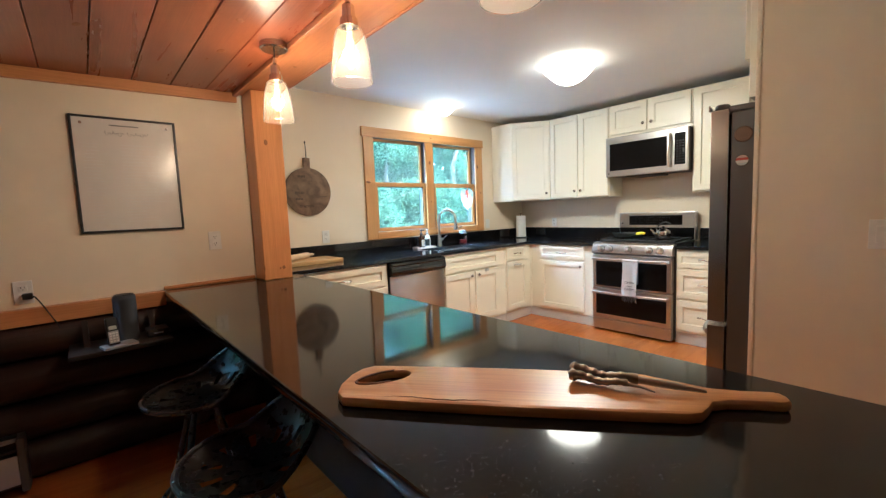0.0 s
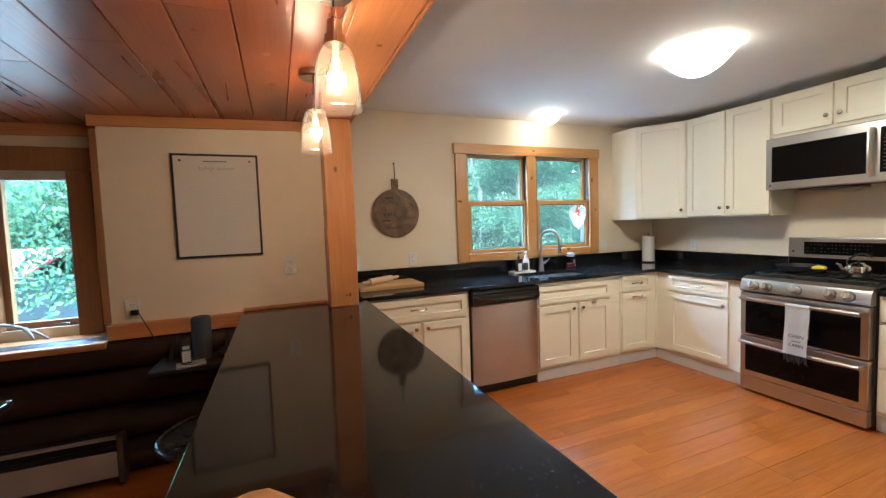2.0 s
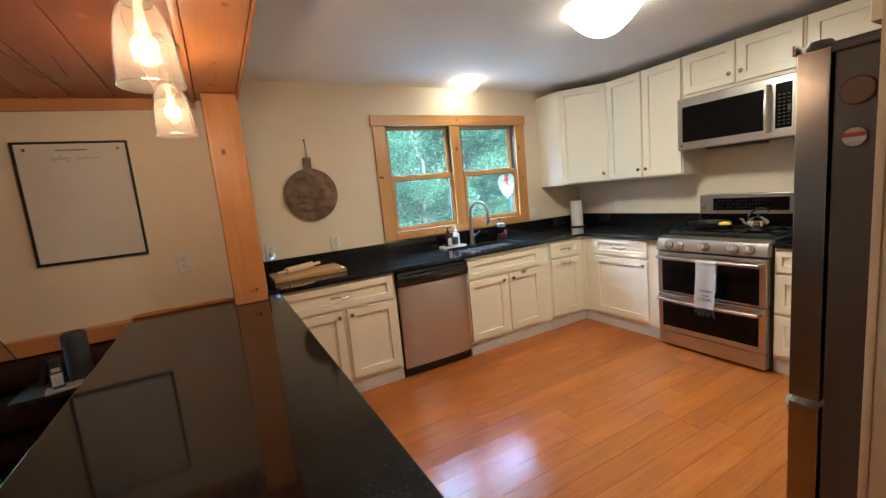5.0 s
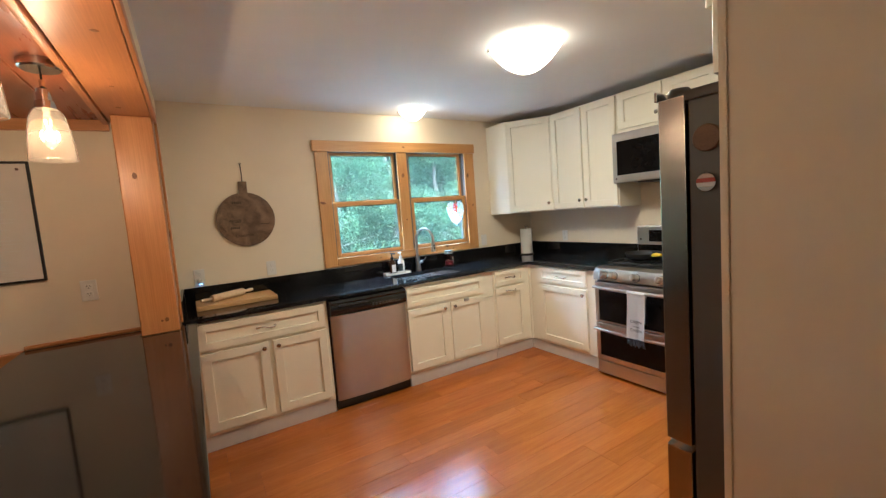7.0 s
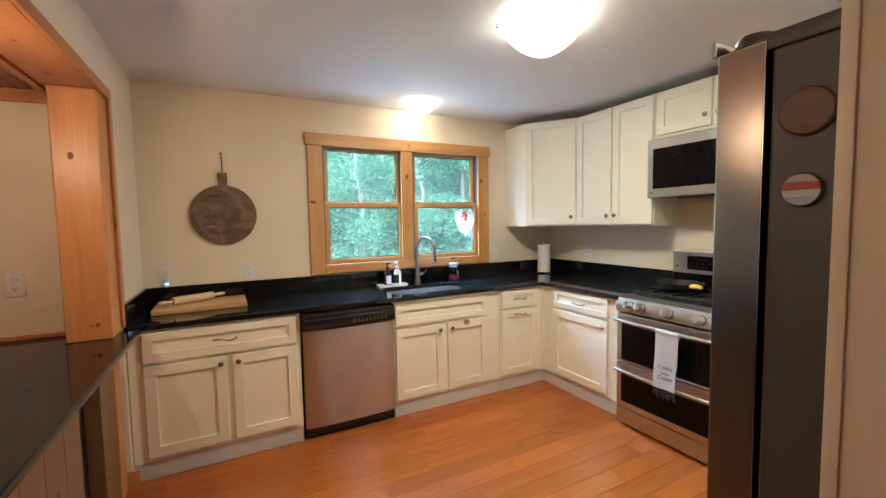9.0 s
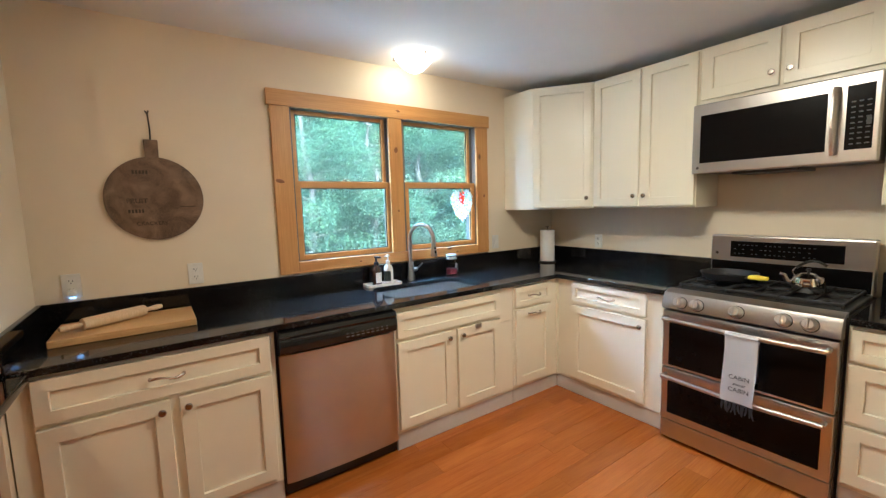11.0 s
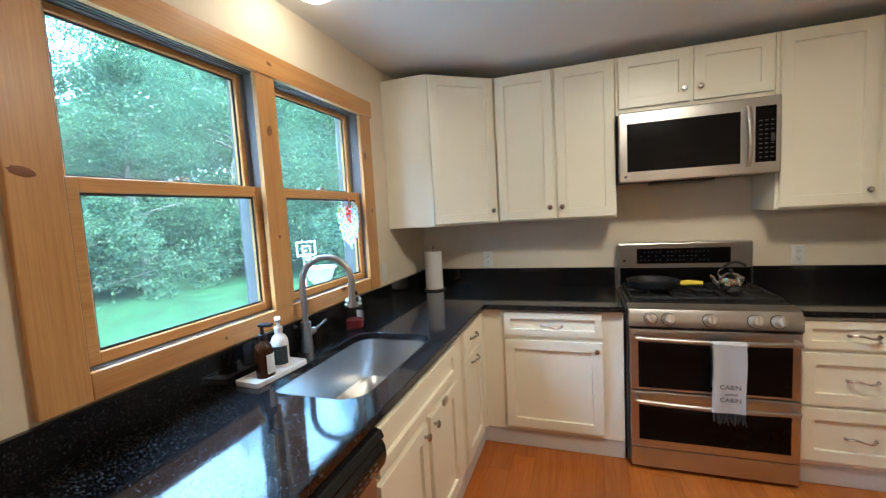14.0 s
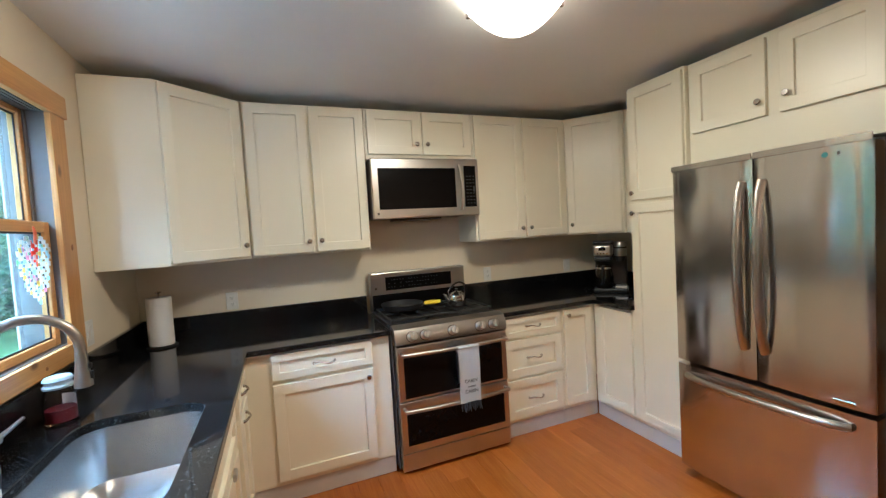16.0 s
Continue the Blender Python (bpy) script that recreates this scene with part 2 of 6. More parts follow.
def put_lathe(bm, profile, at=(0, 0, 0), seg=32, sx=1.0, sy=1.0):
    rings = []
    for r, z in profile:
        if r < 1e-6:
            rings.append([bm.verts.new((at[0], at[1], at[2] + z))])
        else:
            rings.append([bm.verts.new((at[0] + sx * r * math.cos(2 * math.pi * i / seg), at[1] + sy * r * math.sin(2 * math.pi * i / seg), at[2] + z)) for i in range(seg)])
    for a, b in zip(rings, rings[1:]):
        for i in range(seg):
            j = (i + 1) % seg
            if len(a) == 1 and len(b) == 1:
                continue
            if len(a) == 1:
                bm.faces.new((a[0], b[i], b[j]))
            elif len(b) == 1:
                bm.faces.new((a[i], a[j], b[0]))
            else:
                bm.faces.new((a[i], a[j], b[j], b[i]))
    return bm


def lathe(profile, at=(0, 0, 0), seg=32, sx=1.0, sy=1.0):
    return put_lathe(bmesh.new(), profile, at, seg, sx, sy)


def put_tube(bm, pts, r, seg=10, flat=1.0):
    """A swept rod through points; r is one radius, or one a point."""
    pts = [Vector(p) for p in pts]
    rs = r if isinstance(r, (list, tuple)) else [r] * len(pts)
    side, rings = None, []
    for i, p in enumerate(pts):
        d = (pts[min(i + 1, len(pts) - 1)] - pts[max(i - 1, 0)]).normalized()
        if side is None:
            side = d.orthogonal().normalized()
        side = (side - d * side.dot(d)).normalized()
        up = d.cross(side)
        rings.append([bm.verts.new(p + rs[i] * (math.cos(a) * side + flat * math.sin(a) * up)) for a in [2 * math.pi * k / seg for k in range(seg)]])
    for a, b in zip(rings, rings[1:]):
        for k in range(seg):
            bm.faces.new((a[k], a[(k + 1) % seg], b[(k + 1) % seg], b[k]))
    bm.faces.new(rings[0][::-1])
    bm.faces.new(rings[-1])
    return bm


def tube(pts, r, seg=10, flat=1.0):
    return put_tube(bmesh.new(), pts, r, seg, flat)


def curve(f, steps):
    return [f(i / steps) for i in range(steps + 1)]


def prism(outline, z0, z1, holes=(), bevel=0.0):
    """A slab of that outline in x and y, with holes through it."""
    bm = bmesh.new()
    loops = []
    for ring in (outline, *holes):
        vs = [bm.verts.new((x, y, z1)) for x, y in ring]
        loops.append([bm.edges.new((a, b)) for a, b in zip(vs, vs[1:] + vs[:1])])
    bmesh.ops.triangle_fill(bm, use_beauty=True, use_dissolve=False, edges=[e for lp in loops for e in lp], normal=(0, 0, 1))
    geo = bmesh.ops.extrude_face_region(bm, geom=bm.faces[:])
    for v in geo["geom"]:
        if isinstance(v, bmesh.types.BMVert):
            v.co.z = z0
    bmesh.ops.recalc_face_normals(bm, faces=bm.faces[:])
    if bevel:
        sharp = [e for e in bm.edges if len(e.link_faces) == 2 and e.calc_face_angle() > 0.9]
        bmesh.ops.bevel(bm, geom=sharp, offset=bevel, segments=2, profile=0.5, affect="EDGES")
    return bm


def round_rect(x0, x1, y0, y1, r, n=6):
    pts = []
    for cx, cy, a0 in ((x1 - r, y1 - r, 0), (x0 + r, y1 - r, 90), (x0 + r, y0 + r, 180), (x1 - r, y0 + r, 270)):
        pts += [(cx + r * math.cos(radians(a0 + 90 * i / n)), cy + r * math.sin(radians(a0 + 90 * i / n))) for i in range(n + 1)]
    return pts


def mesh_of(name, bm, material, smooth=40):
    bmesh.ops.recalc_face_normals(bm, faces=bm.faces[:])
    me = bpy.data.meshes.new(name)
    bm.edges.index_update()
    crisp = []
    if smooth:
        area = {f: f.calc_area() for f in bm.faces}
        for e in bm.edges:
            if len(e.link_faces) == 2:
                a, b = sorted(area[f] for f in e.link_faces)
                if b > 8 * a and e.calc_face_angle(0) > 0.14:
                    crisp.append(e.index)
    bm.to_mesh(me)
    bm.free()
    me.materials.append(material)
    if smooth:
        me.polygons.foreach_set("use_smooth", [True] * len(me.polygons))
        me.set_sharp_from_angle(angle=radians(smooth))
        for i in crisp:
            me.edges[i].use_edge_sharp = True
    return me


def part(name, bm, material, parent, label="", at=None, smooth=40):
    ob = new(name, mesh_of(name, bm, material, smooth))
    ob.parent = parent
    if at is not None:
        ob.matrix_local = at
    return tagged(ob, label)


def thing(name, label, category, at=None, group=""):
    ob = new(name)
    ob.empty_display_size = 0.1
    ob.matrix_world = at if at is not None else Matrix()
    return tagged(ob, label, category, group)


def solid(name, bm, material, label, category, at=None, group="", kind="", smooth=40):
    """A thing that is one mesh."""
    ob = new(name, mesh_of(name, bm, material, smooth))
    ob.matrix_world = at if at is not None else Matrix()
    return tagged(ob, label, category, group, kind)


def structure(name, bm, material, label, category, smooth=40):
    return solid(name, bm, material, label, category, kind="structure", smooth=smooth)


def letters(text, size, material, parent, at, name="lettering", depth=0.0004, shear=0.0):
    cu = bpy.data.curves.new(name, "FONT")
    cu.body, cu.size, cu.align_x, cu.align_y, cu.extrude, cu.shear = text, size, "CENTER", "CENTER", depth, shear
    tmp = new("lettering_curve", cu)
    bpy.context.view_layer.update()
    me = bpy.data.meshes.new_from_object(tmp.evaluated_get(bpy.context.evaluated_depsgraph_get()))
    bpy.data.objects.remove(tmp)
    me.materials.clear()
    me.materials.append(material)
    ob = new(name, me)
    ob.parent = parent
    ob.matrix_local = at
    return ob


# ---- plan ----
NORTH, EAST, SOUTH, CEILING, COUNTER, BAR_TOP = 4.0, 3.60, 0.31, 2.40, 0.895, 0.885
FACE_N, FACE_E, FACE_S = 3.395, 2.955, 0.98
DINING_N, BAY_N, DINING_W, BACK = 3.38, 3.62, -3.6, -2.5


def dining_ceiling(x):
    return 2.107 + 0.025 * (x + 0.12)


# ---- structure ----
bm = bmesh.new()
WX0, WX1, WZ0, WZ1 = 1.19, 2.705, 1.075, 2.075
for lo, hi in (((-0.12, 0), (WX0, 2.55)), ((WX1, 0), (EAST + 0.15, 2.55)), ((WX0, 0), (WX1, WZ0)), ((WX0, WZ1), (WX1, 2.55))):
    put_box(bm, (lo[0], NORTH, lo[1]), (hi[0], NORTH + 0.17, hi[1]))
structure("wall_north", bm, WALL, "cream painted kitchen wall with a wide window", "wall")
structure("wall_east", box((EAST, SOUTH - 0.15, 0), (EAST + 0.15, NORTH, 2.55), 0), WALL, "cream painted wall behind the range", "wall")
structure("wall_south", box((1.335, SOUTH - 0.15, 0), (EAST, SOUTH, 2.55), 0), WALL, "cream painted wall behind the refrigerator", "wall")
bm = box((1.297, BACK, 0), (1.332, 0.918, CEILING), 0.004)
structure("wall_partition", bm, WALL, "beige painted partition wall beside the refrigerator", "wall")
structure("trim_bead", box((1.2905, 0.899, 0), (1.2965, 0.9185, CEILING - 0.001), 0.0025), WALL, "painted bead along the end of the partition", "trim")
structure("wall_corner", box((-0.12, 3.352, 0), (0.0, NORTH, 2.55), 0.002), WALL, "short cream painted return wall behind the post", "wall")
bm = box((-0.12, BACK, 2.135), (0.0, 3.352, CEILING), 0)
structure("wall_header", bm, WALL, "cream painted header above the wide opening", "wall")
bm = bmesh.new()
put_box(bm, (-1.39, DINING_N, 0.80), (-0.12, DINING_N + 0.26, 2.3))
structure("wall_dining", bm, WALL, "plain white painted wall above log courses", "wall")
bm = bmesh.new()
DX0, DX1, DZ0, DZ1 = -2.75, -1.60, 0.86, 1.79
for lo, hi in (((DINING_W, 0.6), (DX0, 2.3)), ((DX1, 0.6), (-1.39, 2.3)), ((DX0, 0.6), (DX1, DZ0)), ((DX0, DZ1), (DX1, 2.3))):
    put_box(bm, (lo[0], BAY_N, lo[1]), (hi[0], BAY_N + 0.15, hi[1]))
structure("wall_bay", bm, WALL, "white painted wall around the dining window", "wall")
structure("wall_west", box((DINING_W - 0.15, BACK, 0), (DINING_W, BAY_N + 0.15, 2.6), 0), WALL, "plain white painted dining wall", "wall")
structure("wall_back", box((DINING_W - 0.15, BACK - 0.15, 0), (1.332, BACK, 2.6), 0), WALL, "plain white painted wall", "wall")
structure("ceiling", box((-0.1, BACK, CEILING), (EAST, NORTH, CEILING + 0.12), 0), CEIL, "smooth white painted kitchen ceiling", "ceiling")

# stained boards of the dining ceiling, laid on the slope
bm = bmesh.new()
x = -0.20
k = 0
random.seed(4)
while x > DINING_W:
    w = 0.185
    ys = [BACK] + sorted(random.uniform(-2, 3.2) for _ in range(1 + k % 2)) + [BAY_N]
    for y0, y1 in zip(ys, ys[1:]):
        x0, x1 = max(x - w + 0.004, DINING_W), x - 0.004
        vs = []
        drop = random.uniform(0, 0.0015)
        for cx, cy in ((x0, y0 + 0.001), (x1, y0 + 0.001), (x1, y1 - 0.001), (x0, y1 - 0.001)):
            vs.append((cx, cy, dining_ceiling(cx) - drop))
        low = [bm.verts.new(v) for v in vs]
        rim = [bm.verts.new((vx + (0.004 if i in (0, 3) else -0.004) * -1, vy, vz + 0.006)) for i, (vx, vy, vz) in enumerate(vs)]
        top = [bm.verts.new((vx, vy, vz + 0.03)) for vx, vy, vz in vs]
        bm.faces.new(low)
        for a, b in ((low, rim), (rim, top)):
            for i in range(4):
                bm.faces.new((a[i], a[(i + 1) % 4], b[(i + 1) % 4], b[i]))
        bm.faces.new(top[::-1])
    x -= w
    k += 1
structure("ceiling_boards", bm, BOARDS, "red-brown stained pine board ceiling with knots", "ceiling", 0)
bm = bmesh.new()
put_box(bm, (DINING_W, BACK, 2.42), (-0.19, BAY_N + 0.15, 2.5))
structure("ceiling_deck", bm, BOARDS, "timber deck above the ceiling boards", "ceiling")

# floor: planks laid along x over a dark bed
floor = structure("floor", box((DINING_W, BACK, -0.12), (EAST, NORTH, -0.0035), 0), GAP, "glossy orange-brown oak plank floor", "floor")

# post, beam and trim of the opening
post = thing("post", "square orange pine post with knots standing on the bar", "post", pose(-0.09, 3.26, 0))
part("shaft", box((-0.09, -0.09, BAR_TOP), (0.09, 0.09, 2.09), 0.006), POST, post)
part("lower_post", box((-0.09, -0.08, 0), (0.07, 0.08, BAR_TOP - 0.035), 0.005), POST, post)
tagged(post, kind="structure")
beam = thing("beam", "orange pine beam with knots under the header", "beam", pose(0, 0, 2.09))
part("underside", box((-0.205, BACK, 0.0), (0.0, 3.352, 0.042), 0.004), BEAM, beam)
part("side_board", box((-0.2, BACK, 0.044), (-0.125, 3.352, 0.28), 0.003), BEAM, beam)
part("batten", box((-0.235, BACK, -0.014), (-0.207, 3.352, 0.013), 0.004), BEAM, beam)
part("edge_trim", box((0.003, BACK, -0.002), (0.018, 3.36, 0.048), 0.002), BEAM, beam)
tagged(beam, kind="structure")
structure("trim_jamb", box((0.003, 3.335, COUNTER + 0.004), (0.016, 3.385, 2.14), 0.002), POST, "narrow pine edge strip beside the post", "trim")

# crown board under the stained ceiling
bm = bmesh.new()
def sloped(bm, x0, x1, y0, y1, drop0, drop1):
    vs = [bm.verts.new((x, y, dining_ceiling(x) - d)) for x in (x0, x1) for y in (y0, y1) for d in (drop0, drop1)]
    for f in ((0, 1, 3, 2), (4, 6, 7, 5), (0, 4, 5, 1), (2, 3, 7, 6), (0, 2, 6, 4), (1, 5, 7, 3)):
        bm.faces.new([vs[i] for i in f])
sloped(bm, -1.42, -0.21, DINING_N - 0.028, DINING_N - 0.001, 0.06, 0.002)
sloped(bm, DINING_W, -1.42, BAY_N - 0.028, BAY_N - 0.001, 0.07, 0.002)
structure("trim_crown", bm, CROWN, "orange pine crown board along the ceiling", "trim", 0)

# log courses below
logs = thing("log_wall", "dark stained round log courses of the cabin wall", "wall", pose(0, 0, 0))
tagged(logs, kind="structure")
for i in range(4):
    z = 0.10 + 0.205 * i
    prof = [(0.105 * math.sin(a) * 0.9, 0.103 * math.cos(a)) for a in [math.pi * j / 8 for j in range(9)]]
    bm = bmesh.new()
    n = 40
    rings = []
    for j in range(n + 1):
        x = DINING_W + (3.48) * j / n
        wob = 0.008 * noise.noise(Vector((x * 1.7, i * 3.1, 0)))
        rings.append([bm.verts.new((x, 3.40 - py - wob, z + pz * (0.93 if i == 3 else 1))) for py, pz in prof] + [bm.verts.new((x, 3.46, z - 0.1)), bm.verts.new((x, 3.46, z + 0.09))])
    for a, b in zip(rings, rings[1:]):
        for q in range(len(a)):
            bm.faces.new((a[q], a[(q + 1) % len(a)], b[(q + 1) % len(a)], b[q]))
    part("log", bm, LOGS, logs)
structure("wall_log_backing", box((DINING_W, 3.465, 0), (-0.12, 3.61, 0.79), 0), LOGS, "dark timber behind the log courses", "wall")
structure("trim_ledge", box((-1.40, 3.325, 0.80), (-0.70, DINING_N - 0.001, 0.885), 0.004), CROWN, "orange pine ledge board under the white wall", "trim")
structure("trim_bar_back", box((-0.70, 3.363, BAR_TOP + 0.001), (-0.182, DINING_N - 0.001, BAR_TOP + 0.022), 0.003), CROWN, "thin pine strip at the back of the bar", "trim")
structure("trim_corner", box((-1.425, DINING_N - 0.006, 0.887), (-1.392, BAY_N - 0.03, 2.0), 0.003), SHADED_PINE, "dark pine corner board of the window recess", "trim")
structure("trim_sill", box((DINING_W, 3.30, 0.762), (-1.405, BAY_N - 0.002, 0.80), 0.005), CROWN, "deep honey pine window sill board", "sill")
structure("trim_baseboard", box((-0.12 + 0.003, 3.345, 0), (0.035, 3.36, 0.1), 0.002), POST, "pine base strip", "baseboard")


# ---- windows ----
LINER = plastic("grey_vinyl", (0.16, 0.145, 0.13), 0.45)
SEAL = plastic("dark_glazing_seal", (0.03, 0.03, 0.032), 0.5)
KNOT = wood("pine_knot", (0.17, 0.060, 0.016), (0.33, 0.14, 0.042), "x", 0.5, 40, 80, 0, 7)


def pine_knot(parent, x, y, z, rx, rz, tilt=0):
    """A dark branch knot in the face of a board; y is the board's face, which looks towards -y."""
    bm = bmesh.new()
    n = 18
    rings = []
    for k, dy in ((1.0, -0.0002), (0.86, -0.0009), (0.45, -0.0011)):
        rings.append([bm.verts.new((k * rx * math.cos(2 * math.pi * i / n) * (1 + 0.14 * math.sin(3 * i)), dy, k * rz * math.sin(2 * math.pi * i / n))) for i in range(n)])
    for a, b in zip(rings, rings[1:]):
        for i in range(n):
            bm.faces.new((a[i], a[(i + 1) % n], b[(i + 1) % n], b[i]))
    bm.faces.new(rings[-1])
    return part("knot", bm, KNOT, parent, "dark branch knot", pose(x, y, z, 0, tilt, 0))


boards = bpy.data.objects["ceiling_boards"]
rng = random.Random(8)
for i in range(46):
    x = -0.29 - 0.185 * rng.randrange(0, 12) + rng.uniform(-0.055, 0.055)
    y = rng.uniform(0.4, 3.3)
    k = pine_knot(boards, 0, 0, 0, rng.uniform(0.007, 0.017), rng.uniform(0.010, 0.030))
    k.matrix_local = pose(x, y, dining_ceiling(x) - 0.0012, 90, 0, rng.uniform(-20, 20))
rng = random.Random(9)
for i in range(6):
    k = pine_knot(bpy.data.objects["beam"], 0, 0, 0, rng.uniform(0.008, 0.014), rng.uniform(0.008, 0.016))
    k.matrix_local = pose(rng.uniform(-0.18, -0.03), 0.95 + 0.4 * i + rng.uniform(-0.12, 0.12), 0, 90, 0, 0)
for x, z, a, b in ((-0.02, 1.77, 0.011, 0.018), (0.035, 0.96, 0.010, 0.012), (0.012, 0.957, 0.006, 0.006)):
    pine_knot(post, x, -0.09, z, a, b)
def sash(name, w, h, parent, at, stile, low, top):
    bm = bmesh.new()
    put_box(bm, (0, -0.018, 0), (stile, 0.018, h), 0.003)
    put_box(bm, (w - stile, -0.018, 0), (w, 0.018, h), 0.003)
    put_box(bm, (stile - 0.002, -0.017, h - top), (w - stile + 0.002, 0.017, h), 0.003)
    put_box(bm, (stile - 0.002, -0.017, 0), (w - stile + 0.002, 0.017, low), 0.003)
    s = part(name, bm, CASING, parent, at=at)
    p = part("pane", box((stile - 0.004, -0.003, low - 0.004), (w - stile + 0.004, 0.003, h - top + 0.004), 0), PANE, s)
    p.visible_shadow = False
    x0, x1, z0, z1, q = stile, w - stile, low, h - top, 0.007
    for a, b in (((x0, z0), (x0 + q, z1)), ((x1 - q, z0), (x1, z1)), ((x0 + q, z0), (x1 - q, z0 + q)), ((x0 + q, z1 - q), (x1 - q, z1))):
        part("glazing_seal", box((a[0], -0.0065, a[1]), (b[0], -0.0035, b[1]), 0), SEAL, s, "dark glazing seal")
    return s


win = thing("window_1", "double-hung twin window in a honey pine casing", "window", pose(1.935, NORTH, 0))
tagged(win, kind="structure")
ox = -1.935
part("side_casing", box((1.092 + ox, -0.022, 1.03), (1.205 + ox, -0.001, 2.05), 0.003), CASING_V, win)
part("side_casing", box((2.665 + ox, -0.022, 1.03), (2.785 + ox, -0.001, 2.05), 0.003), CASING_V, win)
part("head_casing", box((1.075 + ox, -0.028, 2.051), (2.80 + ox, -0.001, 2.145), 0.003), CASING, win)
part("apron", box((1.206 + ox, -0.021, 1.03), (2.664 + ox, -0.001, 1.102), 0.003), CASING, win)
part("mullion", box((1.873 + ox, -0.022, 1.103), (1.978 + ox, -0.0005, 2.05), 0.003), CASING_V, win)
for x, y, z, a, b in ((1.125, -0.022, 1.605, 0.026, 0.012), (1.925, -0.022, 1.83, 0.014, 0.022), (1.93, -0.022, 1.40, 0.008, 0.008), (2.74, -0.022, 1.50, 0.010, 0.014), (1.95, -0.028, 2.10, 0.014, 0.008), (2.45, -0.021, 1.06, 0.010, 0.007), (1.62, -0.021, 1.065, 0.007, 0.006)):
    pine_knot(win, x + ox, y, z, a, b, 12)
part("mullion_post", box((1.914 + ox, 0.0, 1.103), (1.988 + ox, 0.13, 2.05), 0.002), CASING_V, win)
for a, b in ((1.205, 1.912), (1.99, 2.69)):
    bm = bmesh.new()
    put_box(bm, (a + ox + 0.0005, 0.0, 1.092), (a + 0.012 + ox, 0.15, 2.07))
    put_box(bm, (b - 0.012 + ox, 0.0, 1.092), (b + ox - 0.0005, 0.15, 2.07))
    put_box(bm, (a + 0.012 + ox, 0.0, 2.056), (b - 0.012 + ox, 0.15, 2.07))
    put_box(bm, (a + 0.012 + ox, 0.0, 1.092), (b - 0.012 + ox, 0.15, 1.103))
    part("jamb", bm, LINER, win, "grey vinyl jamb liner")
    w = b - a - 0.026
    low = sash("lower_sash", w, 0.502, win, pose(a + 0.013 + ox, 0.04, 1.105), 0.040, 0.034, 0.042)
    scr = part("insect_screen", box((0.005, 0.094, 0.002), (w - 0.005, 0.0945, 0.478), 0), SCREEN, low, "fine grey insect screen")
    scr.visible_shadow = False
    up = sash("upper_sash", w, 0.482, win, pose(a + 0.013 + ox, 0.085, 1.572), 0.040, 0.038, 0.024)
    scr = part("insect_screen", box((0.005, 0.0495, -0.004), (w - 0.005, 0.05, 0.48), 0), SCREEN, up, "fine grey insect screen")
    scr.visible_shadow = False
    lock = bmesh.new()
    put_box(lock, (-0.03, -0.012, 0), (0.03, 0.012, 0.008), 0.002)
    put_cyl(lock, (0, 0, 0.008), (0, 0, 0.018), 0.01, seg=10)
    put_box(lock, (-0.004, -0.006, 0.014), (0.034, 0.006, 0.02), 0.002)
    part("sash_lock", lock, NICKEL, win, "bronze sash lock", pose((a + b) / 2 + ox, 0.045, 1.6075))
    bm = bmesh.new()
    put_box(bm, (a + 0.0125 + ox, 0.0605, 1.105), (a + 0.03 + ox, 0.066, 2.055))
    put_box(bm, (b - 0.03 + ox, 0.0605, 1.105), (b - 0.0125 + ox, 0.066, 2.055))
    for k in range(3):
        put_box(bm, (a + 0.031 + ox, 0.004 + 0.016 * k, 2.050), (b - 0.031 + ox, 0.010 + 0.016 * k, 2.0555))
    part("side_track", bm, LINER, win, "grey side tracks of the sashes")

win2 = thing("window_2", "casement window in a wide orange pine casing", "window", pose(-2.175, BAY_N, 0))
tagged(win2, kind="structure")
ox = 2.175
part("side_casing", box((-1.62 + ox, -0.03, 0.803), (-1.50 + ox, -0.001, 1.79), 0.004), SHADED_PINE, win2)
part("side_casing", box((-2.85 + ox, -0.03, 0.803), (-2.73 + ox, -0.001, 1.79), 0.004), SHADED_PINE, win2)
part("head_casing", box((-2.86 + ox, -0.03, 1.791), (-1.49 + ox, -0.001, 1.93), 0.004), SHADED_PINE, win2)
part("mullion", box((-2.075 + ox, -0.03, 0.862), (-1.975 + ox, 0.10, 1.789), 0.004), SHADED_PINE, win2)
for a, b in ((-2.75, -2.075), (-1.975, -1.60)):
    bm = bmesh.new()
    for lo, hi in (((a, 0.861), (a + 0.035, 1.789)), ((b - 0.035, 0.861), (b, 1.789)), ((a + 0.035, 0.861), (b - 0.035, 0.9)), ((a + 0.035, 1.75), (b - 0.035, 1.789))):
        put_box(bm, (lo[0] + ox, 0.03, lo[1]), (hi[0] + ox, 0.075, hi[1]), 0.002)
    fr = part("casement", bm, SHADED_PINE, win2)
    pn = part("pane", box((a + 0.03 + ox, 0.05, 0.895), (b - 0.03 + ox, 0.055, 1.755), 0), PANE, fr)
    pn.visible_shadow = False
for k in range(7):
    part("blind_slat", box((-2.74 + ox, -0.024 + 0.002 * (k % 2), 1.735 + 0.0085 * k), (-1.61 + ox, 0.024, 1.741 + 0.0085 * k), 0.001, 1), WHITE, win2, "pale slat of the raised blind")
part("crank", tube([(-1.72 + ox, 0.02, 0.875), (-1.70 + ox, -0.01, 0.885), (-1.66 + ox, -0.03, 0.88)], 0.006), BLACK, win2, "small black crank handle")


